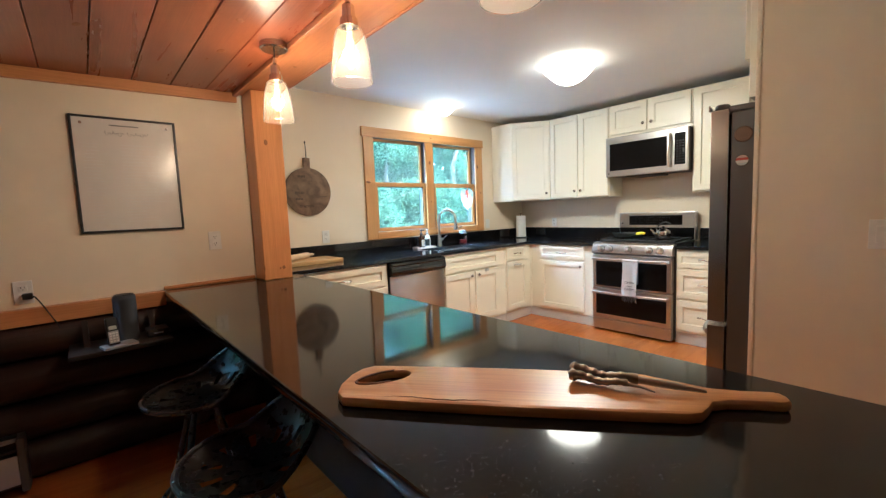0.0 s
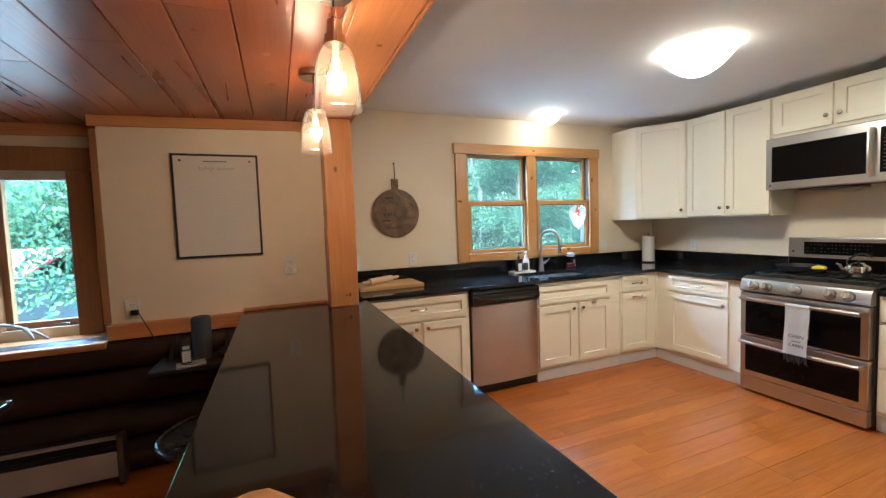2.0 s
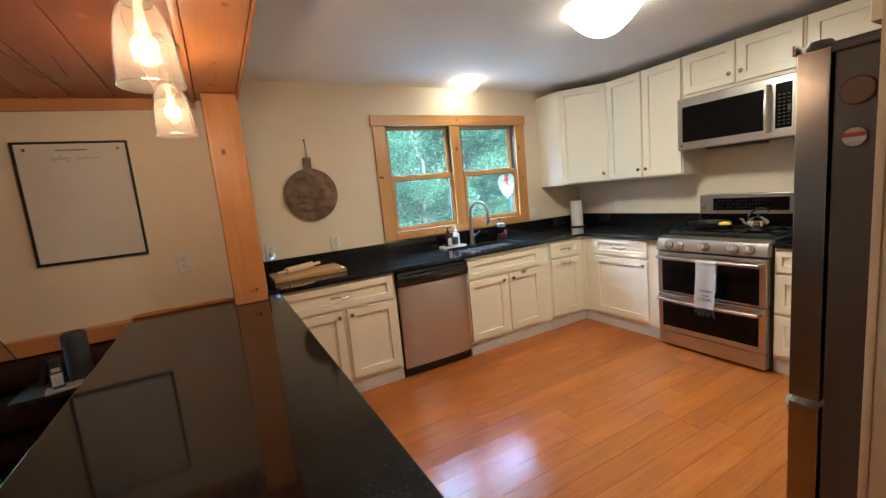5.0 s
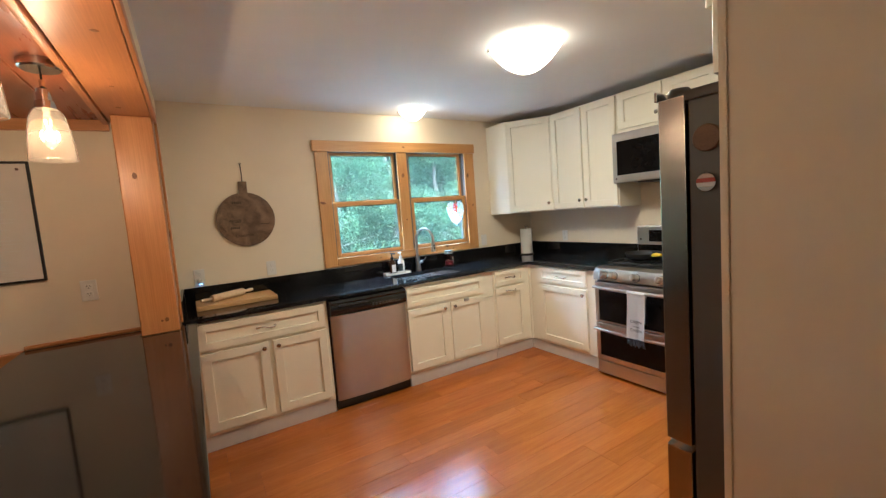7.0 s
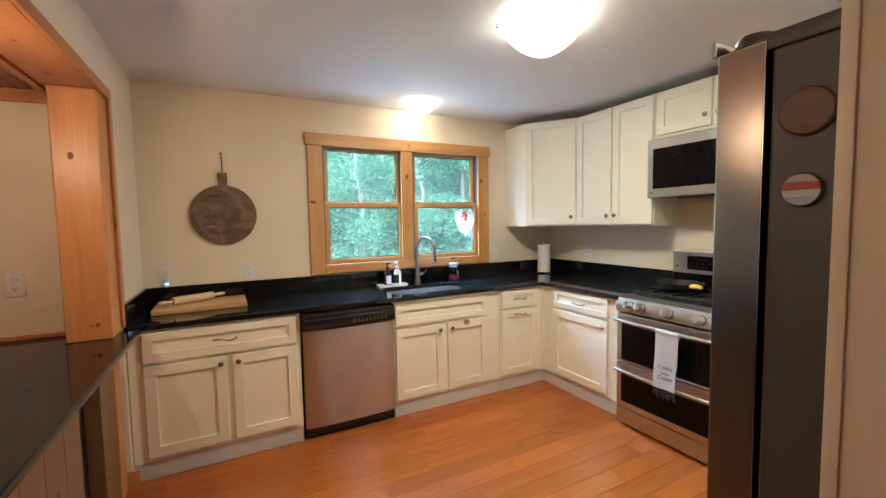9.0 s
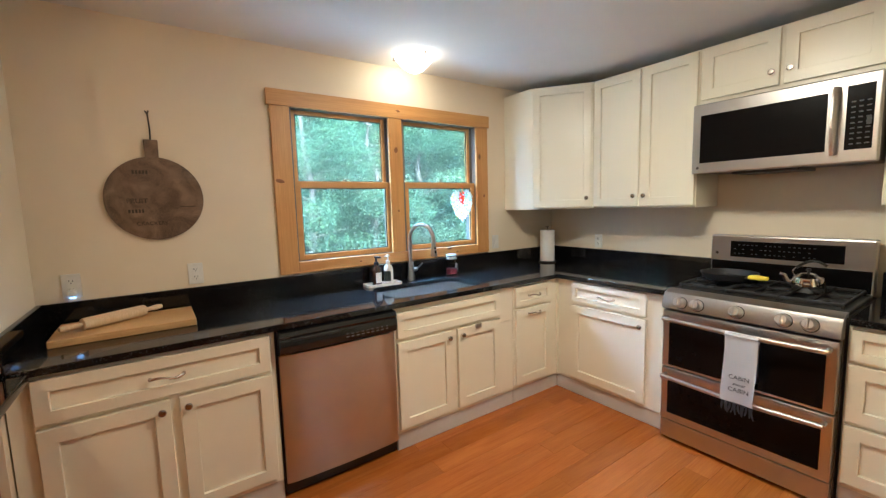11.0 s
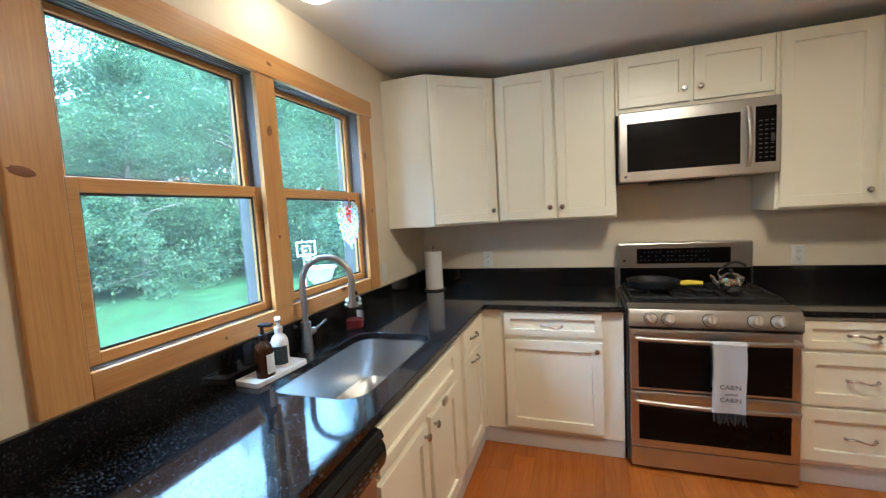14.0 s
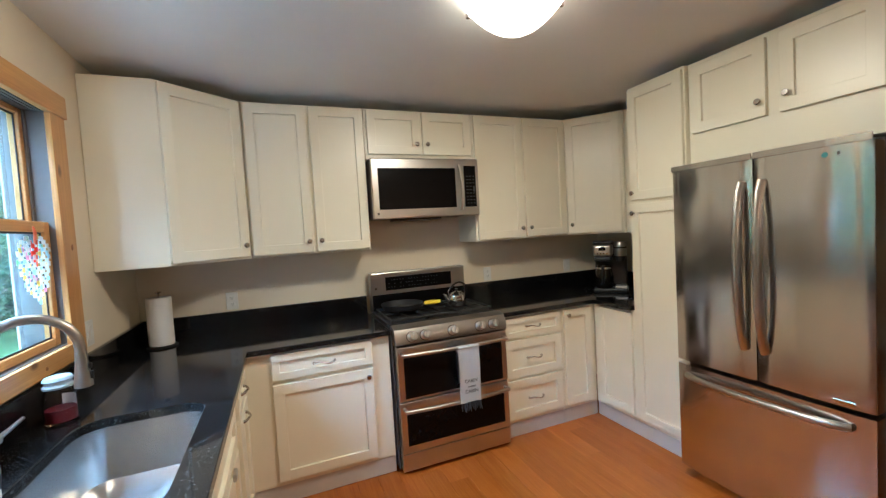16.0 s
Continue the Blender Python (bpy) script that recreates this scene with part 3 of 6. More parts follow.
# ---- cabinets ----
def shaker(w, h, t=0.021, rail=0.057, depth=0.014):
    """A framed door or drawer front with a sunk panel; it faces -y, its back lies at y = 0."""
    bm = bmesh.new()
    r = min(rail, h * 0.28, w * 0.3)
    rings = []
    for ins, y in ((0, 0), (0, -t + 0.002), (0.002, -t), (r - 0.001, -t), (r, -t + 0.001), (r + 0.001, -t + depth)):
        rings.append([bm.verts.new(p) for p in ((ins, y, ins), (w - ins, y, ins), (w - ins, y, h - ins), (ins, y, h - ins))])
    for a, b in zip(rings, rings[1:]):
        for i in range(4):
            bm.faces.new((a[i], a[(i + 1) % 4], b[(i + 1) % 4], b[i]))
    bm.faces.new(rings[-1])
    bm.faces.new(rings[0][::-1])
    return bm


KNOB = mesh_of("knob", lathe([(0.0, 0), (0.007, 0), (0.006, 0.010), (0.008, 0.014), (0.015, 0.018), (0.0155, 0.023), (0.012, 0.027), (0, 0.028)], seg=16), NICKEL)


def knob(x, z, parent, y=-0.02):
    ob = new("knob", KNOB)
    ob.parent = parent
    ob.matrix_local = pose(x, y, z, 90, 0, 0)
    return tagged(ob, "round satin nickel knob")


def arch_points():
    pts = []
    for i in range(17):
        u = i / 16
        x = -0.058 + 0.116 * u
        pts.append((x, -0.006 - 0.022 * math.sin(math.pi * u) ** 0.6, 0.006 * math.sin(2 * math.pi * u)))
    return pts


bm = tube(arch_points(), [0.0042 + 0.0018 * abs(math.cos(math.pi * i / 16)) for i in range(17)], 8)
put_cyl(bm, (-0.058, 0, 0), (-0.058, -0.01, 0), 0.0085, 0.006, 12)
put_cyl(bm, (0.058, 0, 0), (0.058, -0.01, 0), 0.0085, 0.006, 12)
PULL = mesh_of("handle", bm, NICKEL)


def pull(x, z, parent, y=-0.02):
    ob = new("handle", PULL)
    ob.parent = parent
    ob.matrix_local = pose(x, y, z)
    return tagged(ob, "curved satin nickel pull handle")


def unit(name, label, at, w, depth, z0, z1, fronts, toe=True, group="", toe_ends=(0, 0)):
    """A cabinet, origin at its front left foot, front towards -y.
    fronts: (kind, x0, x1, z0, z1, fitting), where fitting is a knob's or pull's place."""
    root = thing(name, label, "cabinet", at, group)
    part("body", box((0.0008, 0, z0), (w - 0.0008, depth, z1), 0.0015, 1), CAB, root)
    if toe:
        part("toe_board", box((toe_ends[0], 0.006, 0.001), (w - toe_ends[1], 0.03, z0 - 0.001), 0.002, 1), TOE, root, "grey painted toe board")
    for kind, x0, x1, a, b, fit in fronts:
        f = part(kind, shaker(x1 - x0, b - a), CAB, root, at=pose(x0, -0.0005, a))
        for what, fx, fz in fit:
            (knob if what == "knob" else pull)(fx - x0, fz - a, f)
    return root


TOP = COUNTER - 0.032
north = lambda x: pose(x, FACE_N, 0)
east = lambda y: pose(FACE_E, y, 0, 0, 0, -90)
south = lambda x: pose(x, FACE_S, 0, 0, 0, 180)
LOWER, UPPER = "painted base cabinets", "painted wall cabinets"
D_R = EAST - 2.93 - 0.002
D_N, D_E, D_S = NORTH - FACE_N - 0.002, EAST - FACE_E - 0.002, FACE_S - SOUTH - 0.002

unit("base_cabinet", "cream painted base cabinet, one wide drawer over two doors", north(0.004), 0.904, D_N, 0.105, TOP, [
    ("drawer_front", 0.071, 0.878, 0.675, 0.845, [("pull", 0.475, 0.76)]),
    ("door", 0.071, 0.476, 0.135, 0.655, [("knob", 0.446, 0.615)]),
    ("door", 0.508, 0.878, 0.135, 0.655, [("knob", 0.538, 0.615)])], group=LOWER)
sinkcab = unit("sink_cabinet", "cream painted sink cabinet with false front over two doors", north(1.548), 0.932, D_N, 0.105, 0.62, [
    ("door", 0.012, 0.398, 0.135, 0.655, [("knob", 0.365, 0.615)]),
    ("door", 0.438, 0.80, 0.135, 0.655, [("knob", 0.468, 0.615)])], group=LOWER)
bm = bmesh.new()
put_box(bm, (0.0008, 0, 0.622), (0.93, 0.02, TOP))
put_box(bm, (0.0008, 0.021, 0.622), (0.02, D_N, TOP))
put_box(bm, (0.912, 0.021, 0.622), (0.931, D_N, TOP))
part("upper_frame", bm, CAB, sinkcab)
part("false_front", shaker(0.788, 0.15), CAB, sinkcab, at=pose(0.012, -0.0005, 0.68))
part("towel_clip", box((0.575, -0.034, 0.635), (0.625, -0.0205, 0.665), 0.005), STEEL, sinkcab, "small steel clip on the door's edge")
corner_unit = unit("narrow_cabinet", "narrow cream painted cabinet, drawer over a pull-out door", north(2.484), 0.4705, D_N, 0.105, TOP, [
    ("drawer_front", 0.012, 0.375, 0.705, 0.845, [("pull", 0.195, 0.775)]),
    ("door", 0.012, 0.375, 0.135, 0.685, [("pull", 0.195, 0.645)])], group=LOWER, toe_ends=(0, -0.0058))
part("corner_filler", box((0.452, -0.016, 0.106), (0.4703, -0.0006, TOP), 0.001, 1), CAB, corner_unit)
unit("base_cabinet", "cream painted base cabinet, drawer over a single door", east(3.394), 0.812, D_E - 0.0, 0.105, TOP, [
    ("drawer_front", 0.145, 0.70, 0.705, 0.85, [("pull", 0.425, 0.77)]),
    ("door", 0.145, 0.70, 0.135, 0.68, [("knob", 0.67, 0.635)])], group=LOWER, toe_ends=(-0.009, 0))
unit("drawer_cabinet", "cream painted cabinet of three drawers beside the range", east(1.794), 0.5, D_E, 0.105, TOP, [
    ("drawer_front", 0.01, 0.485, 0.705, 0.845, [("pull", 0.245, 0.775)]),
    ("drawer_front", 0.01, 0.485, 0.425, 0.685, [("pull", 0.245, 0.555)]),
    ("drawer_front", 0.01, 0.485, 0.135, 0.405, [("pull", 0.245, 0.265)])], group=LOWER)
unit("narrow_cabinet", "narrow cream painted cabinet with one tall door", east(1.292), 0.31, D_E, 0.105, TOP, [
    ("door", 0.015, 0.265, 0.135, 0.845, [("knob", 0.045, 0.805)])], group=LOWER, toe_ends=(0, -0.004))
unit("corner_cabinet", "cream painted corner cabinet with one door", south(2.954), 0.383, D_S, 0.105, TOP, [
    ("door", 0.05, 0.365, 0.135, 0.845, [])], group=LOWER)
unit("pantry_cabinet", "tall cream painted pantry cabinet with two doors", south(2.57), 0.404, D_S, 0.105, 2.325, [
    ("door", 0.015, 0.395, 1.60, 2.305, [("knob", 0.04, 1.645)]),
    ("door", 0.015, 0.395, 0.135, 1.575, [("knob", 0.04, 1.515)])], group="tall cabinets")
unit("fridge_top_cabinet", "cream painted cabinet above the refrigerator", pose(2.165, 0.952, 0, 0, 0, 180), 0.828, 0.64, 1.757, 2.325, [
    ("door", 0.027, 0.401, 1.935, 2.30, [("knob", 0.375, 2.005)]),
    ("door", 0.46, 0.815, 1.935, 2.30, [("knob", 0.492, 2.012)])], toe=False, group=UPPER)

# wall cabinets
U0, U1, UD = 1.375, 2.325, 0.312
up_e = lambda y: pose(EAST - UD - 0.002, y, 0, 0, 0, -90)
unit("wall_cabinet", "cream painted wall cabinet with two doors", up_e(3.322), 0.742, UD, U0, U1, [
    ("door", 0.015, 0.372, U0 + 0.014, U1 - 0.012, [("knob", 0.345, U0 + 0.085)]),
    ("door", 0.392, 0.735, U0 + 0.014, U1 - 0.012, [("knob", 0.42, U0 + 0.085)])], toe=False, group=UPPER)
unit("wall_cabinet", "short cream painted wall cabinet above the microwave", up_e(2.579), 0.802, UD, 1.985, U1, [
    ("door", 0.018, 0.392, 2.02, U1 - 0.012, [("knob", 0.362, 2.09)]),
    ("door", 0.412, 0.788, 2.02, U1 - 0.012, [("knob", 0.442, 2.09)])], toe=False, group=UPPER)
unit("wall_cabinet", "cream painted wall cabinet with two doors", up_e(1.776), 0.848, UD, U0, U1, [
    ("door", 0.016, 0.425, U0 + 0.014, U1 - 0.012, [("knob", 0.395, U0 + 0.085)]),
    ("door", 0.445, 0.838, U0 + 0.014, U1 - 0.012, [("knob", 0.475, U0 + 0.085)])], toe=False, group=UPPER)


def corner_wall_cabinet(points, a, b, label, at_right):
    """A five-sided corner cabinet with its door on the slanted front between a and b."""
    root = thing("corner_wall_cabinet", label, "cabinet", pose(a[0], a[1], 0), UPPER)
    part("body", prism([(x - a[0], y - a[1]) for x, y in points], U0, U1, (), 0.0015), CAB, root)
    d = Vector((b[0] - a[0], b[1] - a[1], 0))
    w, ang = d.length, math.degrees(math.atan2(d.y, d.x))
    f = part("door", shaker(w - 0.03, U1 - U0 - 0.026), CAB, root, at=pose(0, 0, 0, 0, 0, ang) @ pose(0.015, -0.0005, U0 + 0.014))
    knob(w - 0.065 if at_right else 0.035, 0.07, f)


corner_wall_cabinet([(2.997, NORTH - 0.002), (2.997, 3.695), (3.285, 3.323), (EAST - 0.002, 3.323), (EAST - 0.002, NORTH - 0.002)],
                    (2.997, 3.695), (3.285, 3.323), "cream painted corner wall cabinet beside the window", True)
corner_wall_cabinet([(EAST - 0.002, SOUTH + 0.002), (EAST - 0.002, 0.927), (3.286, 0.927), (2.96, 0.635), (2.96, SOUTH + 0.002)],
                    (3.286, 0.927), (2.96, 0.635), "cream painted corner wall cabinet above the coffee maker", False)
unit("wall_cabinet", "cream painted filler cabinet beside the pantry", pose(2.958, SOUTH + 0.302, 0, 0, 0, 180), 0.386, 0.30, U0, U1, [], toe=False, group=UPPER)

# ---- worktops ----
T0 = COUNTER - 0.03
hole = round_rect(1.60, 2.285, 3.455, 3.835, 0.085)
bar_edge = 0.085
worktop = thing("worktop", "polished black speckled granite worktop with undermount cut-out", "worktop")
part("slab", prism([(0.004, NORTH - 0.002), (0.004, 3.36), (2.915, 3.36), (2.915, 2.578), (EAST - 0.002, 2.578), (EAST - 0.002, NORTH - 0.002)], T0, COUNTER, [hole], 0.003), GRANITE, worktop)
bm = box((0.024, NORTH - 0.023, COUNTER + 0.0005), (EAST - 0.003, NORTH - 0.0025, 1.02), 0.002)
part("backsplash", bm, SPLASH_GRANITE, worktop)
part("backsplash", box((0.003, 3.362, COUNTER + 0.0005), (0.0235, NORTH - 0.0025, 1.02), 0.002), SPLASH_GRANITE, worktop)
part("backsplash", box((EAST - 0.023, 2.578, COUNTER + 0.0005), (EAST - 0.0025, NORTH - 0.0235, 1.02), 0.002), SPLASH_GRANITE, worktop)
worktop2 = thing("worktop", "polished black granite worktop beside the range", "worktop")
part("slab", prism([(EAST - 0.002, 1.787), (2.915, 1.787), (2.915, 1.02), (2.574, 1.02), (2.574, SOUTH + 0.002), (EAST - 0.002, SOUTH + 0.002)], T0, COUNTER, (), 0.003), GRANITE, worktop2)
part("backsplash", box((EAST - 0.023, SOUTH + 0.0235, COUNTER + 0.0005), (EAST - 0.0025, 1.787, 1.02), 0.002), SPLASH_GRANITE, worktop2)
part("backsplash", box((2.575, SOUTH + 0.0025, COUNTER + 0.0005), (EAST - 0.003, SOUTH + 0.023, 1.02), 0.002), SPLASH_GRANITE, worktop2)

bar = thing("breakfast_bar", "long bar with polished black granite top on pine panelling", "bar", pose(-0.33, 1.8, 0))
bx, by = 0.33, -1.8
part("bar_top", prism([(x + bx, y + by) for x, y in ((-0.705, 0.40), (bar_edge, 0.40), (bar_edge, 3.345), (0.002, 3.345), (0.002, 3.167), (-0.182, 3.167), (-0.182, 3.362), (-0.705, 3.362))], BAR_TOP - 0.03, BAR_TOP, (), 0.005), BAR_GRANITE, bar)
part("knee_wall", box((-0.24 + bx, 0.46 + by, 0), (-0.07 + bx, 3.17 + by, (BAR_TOP - 0.03) - 0.001), 0.003), BLACK_WOOD, bar)
# pine darkened to put the shade below the bar top into the boards
SHADED_BAR_PINE = wood("shaded_bar_pine", (0.15, 0.075, 0.028), (0.26, 0.14, 0.055), "z", 0.5, 7, 45, 2.2, 9, 0.1)
for i in range(13):
    y0 = 0.465 + i * 0.18
    part("board", box((-0.0695 + bx, y0 + by, 0.002), (-0.052 + bx, y0 + 0.176 + by, (BAR_TOP - 0.03) - 0.002), 0.002, 1), SHADED_BAR_PINE, bar)
part("end_panel", box((-0.0695 + bx, 2.92 + by, 0.002), (-0.008 + bx, 3.155 + by, (BAR_TOP - 0.03) - 0.002), 0.003), SHADED_BAR_PINE, bar, "wide knotty pine end panel")
part("edge_board", box((-0.0695 + bx, 3.157 + by, 0.002), (-0.004 + bx, 3.168 + by, (BAR_TOP - 0.03) - 0.002), 0.002), CASING_V, bar)

# ---- sink ----
sink = thing("sink", "large brushed steel undermount sink", "sink", pose(1.9425, 3.645, 0))
bm = bmesh.new()
rings = []
for grow, z in ((0.012, T0 - 0.001), (0.0, T0 - 0.002), (-0.004, T0 - 0.12), (-0.012, T0 - 0.185), (-0.045, T0 - 0.205), (-0.15, T0 - 0.21)):
    r = round_rect(-0.3425 - grow, 0.3425 + grow, -0.19 - grow, 0.19 + grow, max(0.02, 0.085 + grow), 6)
    rings.append([bm.verts.new((x, y, z)) for x, y in r])
for a, b in zip(rings, rings[1:]):
    for i in range(len(a)):
        bm.faces.new((a[i], a[(i + 1) % len(a)], b[(i + 1) % len(a)], b[i]))
bm.faces.new(rings[-1])
part("basin", bm, BASIN, sink)
bm = lathe([(0.0, 0.002), (0.025, 0.002), (0.03, 0.006), (0.045, 0.006), (0.047, 0.0)], (0.05, 0.02, T0 - 0.21))
part("drain", bm, CHROME, sink, "round chrome drain")

faucet = thing("faucet", "brushed steel gooseneck pull-down faucet", "faucet", pose(1.985, 3.93, COUNTER))
part("base", lathe([(0, 0), (0.028, 0), (0.028, 0.012), (0.024, 0.05), (0.021, 0.13), (0.0, 0.13)], seg=24), STEEL, faucet)
R = 0.105
pts = [(0, 0, 0.12), (0, 0, 0.22), (0, 0, 0.30)] + [(0.35 * (R - R * math.cos(a)), -0.94 * (R - R * math.cos(a)), 0.30 + R * math.sin(a)) for a in [math.pi * i / 14 for i in range(1, 15)]] + [(0.0735, -0.1974, 0.285)]
part("neck", tube(pts, 0.0135, 14), STEEL, faucet)
part("spray_head", lathe([(0, 0), (0.015, 0), (0.0155, -0.03), (0.018, -0.055), (0.0225, -0.09), (0.0225, -0.104), (0, -0.104)], (0.0735, -0.1974, 0.288), 20), STEEL, faucet)
bm = cyl((0.015, 0, 0.075), (0.05, -0.004, 0.08), 0.016, 0.015, 16)
put_tube(bm, [(0.045, -0.004, 0.08), (0.058, -0.03, 0.10), (0.062, -0.06, 0.125)], [0.008, 0.006, 0.005], 8)
part("lever", bm, STEEL, faucet)
part("spray_button", box((0.066, -0.2225, 0.205), (0.081, -0.2165, 0.228), 0.003), BLACK, faucet, "black spray button")
part("spray_button", box((0.066, -0.2195, 0.235), (0.081, -0.2135, 0.252), 0.003), BLACK, faucet, "black spray button")


# ---- dishwasher ----
def steel_door(x0, x1, z0, z1, front_y=-0.085, bow=0.006):
    """A door whose front bows gently outwards."""
    bm = bmesh.new()
    n = 12
    front, back = [], []
    for i in range(n + 1):
        u = i / n
        x = x0 + (x1 - x0) * u
        y = front_y - bow * math.sin(math.pi * u) + (0.006 if i in (0, n) else 0.0)
        front.append((bm.verts.new((x, y, z0)), bm.verts.new((x, y, z1))))
    for x in (x0, x1):
        back.append((bm.verts.new((x, -0.004, z0)), bm.verts.new((x, -0.004, z1))))
    for a, b in zip(front, front[1:]):
        bm.faces.new((a[0], b[0], b[1], a[1]))
    bm.faces.new((back[0][0], front[0][0], front[0][1], back[0][1]))
    bm.faces.new((front[-1][0], back[1][0], back[1][1], front[-1][1]))
    bm.faces.new((back[1][0], back[0][0], back[0][1], back[1][1]))
    bm.faces.new([back[0][1]] + [f[1] for f in front] + [back[1][1]])
    bm.faces.new(([back[0][0]] + [f[0] for f in front] + [back[1][0]])[::-1])
    return bm


dw = thing("dishwasher", "stainless steel dishwasher with black control strip", "dishwasher", pose(0.912, FACE_N, 0))
w = 0.632
part("tub", box((0.004, 0.005, 0.02), (w - 0.004, D_N, TOP), 0.002), BLACK, dw)
part("door_panel", steel_door(0.006, w - 0.006, 0.085, 0.735, -0.026, 0.010), DULL_STEEL, dw)
GLOSS_BLACK = plastic("glossy_black_plastic", (0.010, 0.010, 0.011), 0.18)
bm = bmesh.new()
prof = [(0.004, 0.742), (-0.036, 0.742), (-0.052, 0.750), (-0.060, 0.775), (-0.058, 0.806), (-0.050, 0.822), (-0.056, 0.834), (-0.048, 0.852), (-0.030, 0.858), (0.004, 0.858)]
a = [bm.verts.new((0.006, y, z)) for y, z in prof]
b = [bm.verts.new((w - 0.006, y, z)) for y, z in prof]
for i in range(len(prof)):
    bm.faces.new((a[i], a[(i + 1) % len(prof)], b[(i + 1) % len(prof)], b[i]))
bm.faces.new(a[::-1])
bm.faces.new(b)
strip = part("control_panel", bm, GLOSS_BLACK, dw, "glossy black control strip")
part("grip", box((0.06, -0.0615, 0.806), (0.30, -0.052, 0.818), 0.004), BLACK, strip, "pocket grip of the strip")
PALE_PRINT = plastic("pale_print", (0.11, 0.11, 0.11), 0.5)
for i in range(9):
    part("button", box((0.33 + 0.028 * i, -0.0612, 0.770), (0.346 + 0.028 * i, -0.0585, 0.776), 0.001, 1), PALE_PRINT, strip, "small pale button print")
    part("button_label", box((0.332 + 0.028 * i, -0.0608, 0.786), (0.344 + 0.028 * i, -0.0583, 0.789), 0), PALE_PRINT, strip)
part("kick_plate", box((0.01, 0.02, 0.002), (w - 0.01, 0.035, 0.082), 0.002), BLACK, dw)
part("badge", box((0.30, -0.0335, 0.142), (0.345, -0.0322, 0.15), 0.0005), CHROME, dw, "small chrome badge")

# ---- range ----
KNOB_STEEL = metal("polished_knob", (0.80, 0.78, 0.75), 0.30, "", 0.06)
stove = thing("range", "stainless steel double-oven gas range", "range", pose(2.93, 2.5645, 0, 0, 0, -90))
w = 0.765
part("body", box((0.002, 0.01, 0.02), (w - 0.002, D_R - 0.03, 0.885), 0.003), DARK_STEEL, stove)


def oven_door(z0, z1, label):
    d = part("oven_door", box((0.006, -0.055, z0), (w - 0.006, 0.008, z1), 0.006), STEEL, stove, label)
    part("oven_window", box((0.045, -0.0575, z0 + (0.045 if z0 < 0.3 else 0.014)), (w - 0.045, -0.0552, z1 - 0.066), 0.0008), BLACK_GLASS, d, "black glass oven window")
    hz = z1 - 0.038
    pts = [(0.03 + (w - 0.06) * i / 20, -0.105 - 0.022 * math.sin(math.pi * i / 20), hz) for i in range(21)]
    bm = tube(pts, 0.0125, 10)
    put_tube(bm, [(0.035, -0.052, hz), (0.033, -0.105, hz)], 0.011, 8)
    put_tube(bm, [(w - 0.035, -0.052, hz), (w - 0.033, -0.105, hz)], 0.011, 8)
    part("handle", bm, STEEL, d, "curved steel bar handle")
    return d


oven_door(0.458, 0.79, "upper oven door of steel and black glass")
oven_door(0.135, 0.45, "lower oven door of steel and black glass")
part("bottom_panel", box((0.006, -0.05, 0.022), (w - 0.006, 0.008, 0.13), 0.005), STEEL, stove)
bm = bmesh.new()
prof = [(0.008, 0.798), (-0.05, 0.798), (-0.062, 0.806), (-0.058, 0.85), (-0.035, 0.893), (0.01, 0.908), (0.05, 0.908), (0.05, 0.886), (0.008, 0.886)]
a = [bm.verts.new((0.002, y, z)) for y, z in prof]
b = [bm.verts.new((w - 0.002, y, z)) for y, z in prof]
for i in range(len(prof)):
    bm.faces.new((a[i], a[(i + 1) % len(prof)], b[(i + 1) % len(prof)], b[i]))
bm.faces.new(a[::-1])
bm.faces.new(b)
part("control_panel", bm, STEEL, stove)
for kx in (0.105, 0.19, 0.375, 0.565, 0.66):
    bm = lathe([(0, 0), (0.030, 0), (0.030, 0.008), (0.026, 0.012), (0.0245, 0.044), (0.021, 0.050), (0, 0.051)], seg=24)
    put_box(bm, (-0.006, -0.024, 0.040), (0.006, 0.024, 0.058), 0.003)
    part("knob_ring", lathe([(0, -0.0005), (0.0335, -0.0005), (0.0335, 0.0035), (0, 0.0035)], seg=24), BLACK, stove, "dark ring behind the knob", pose(kx, -0.0565, 0.847, 72, 0, 0))
    part("knob", bm, KNOB_STEEL, stove, "round steel burner knob", pose(kx, -0.0605, 0.848, 72, 0, 0))
part("cooktop", box((0.003, 0.052, 0.886), (w - 0.003, 0.555, 0.908), 0.006), IRON, stove, "black enamel cooktop")
for gx0, gx1 in ((0.03, 0.255), (0.27, 0.495), (0.51, 0.735)):
    bm = bmesh.new()
    for q in (gx0, gx1):
        put_box(bm, (q - 0.006, 0.09, 0.918), (q + 0.006, 0.53, 0.934), 0.003)
    for q in (0.095, 0.31, 0.525):
        put_box(bm, (gx0, q - 0.006, 0.918), (gx1, q + 0.006, 0.934), 0.003)
    put_box(bm, ((gx0 + gx1) / 2 - 0.006, 0.09, 0.920), ((gx0 + gx1) / 2 + 0.006, 0.53, 0.936), 0.003)
    for q in (gx0, gx1):
        for yy in (0.1, 0.52):
            put_box(bm, (q - 0.007, yy - 0.007, 0.907), (q + 0.007, yy + 0.007, 0.92))
    part("grate", bm, IRON, stove, "black cast iron grate")
for cx, cy, r in ((0.14, 0.2, 0.04), (0.14, 0.42, 0.035), (0.3825, 0.31, 0.045), (0.625, 0.2, 0.045), (0.625, 0.42, 0.03)):
    part("burner", lathe([(0, 0.908), (r + 0.012, 0.908), (r + 0.01, 0.914), (r, 0.915), (r, 0.922), (r - 0.006, 0.925), (0, 0.925)], (cx, cy, 0), 20), IRON, stove)
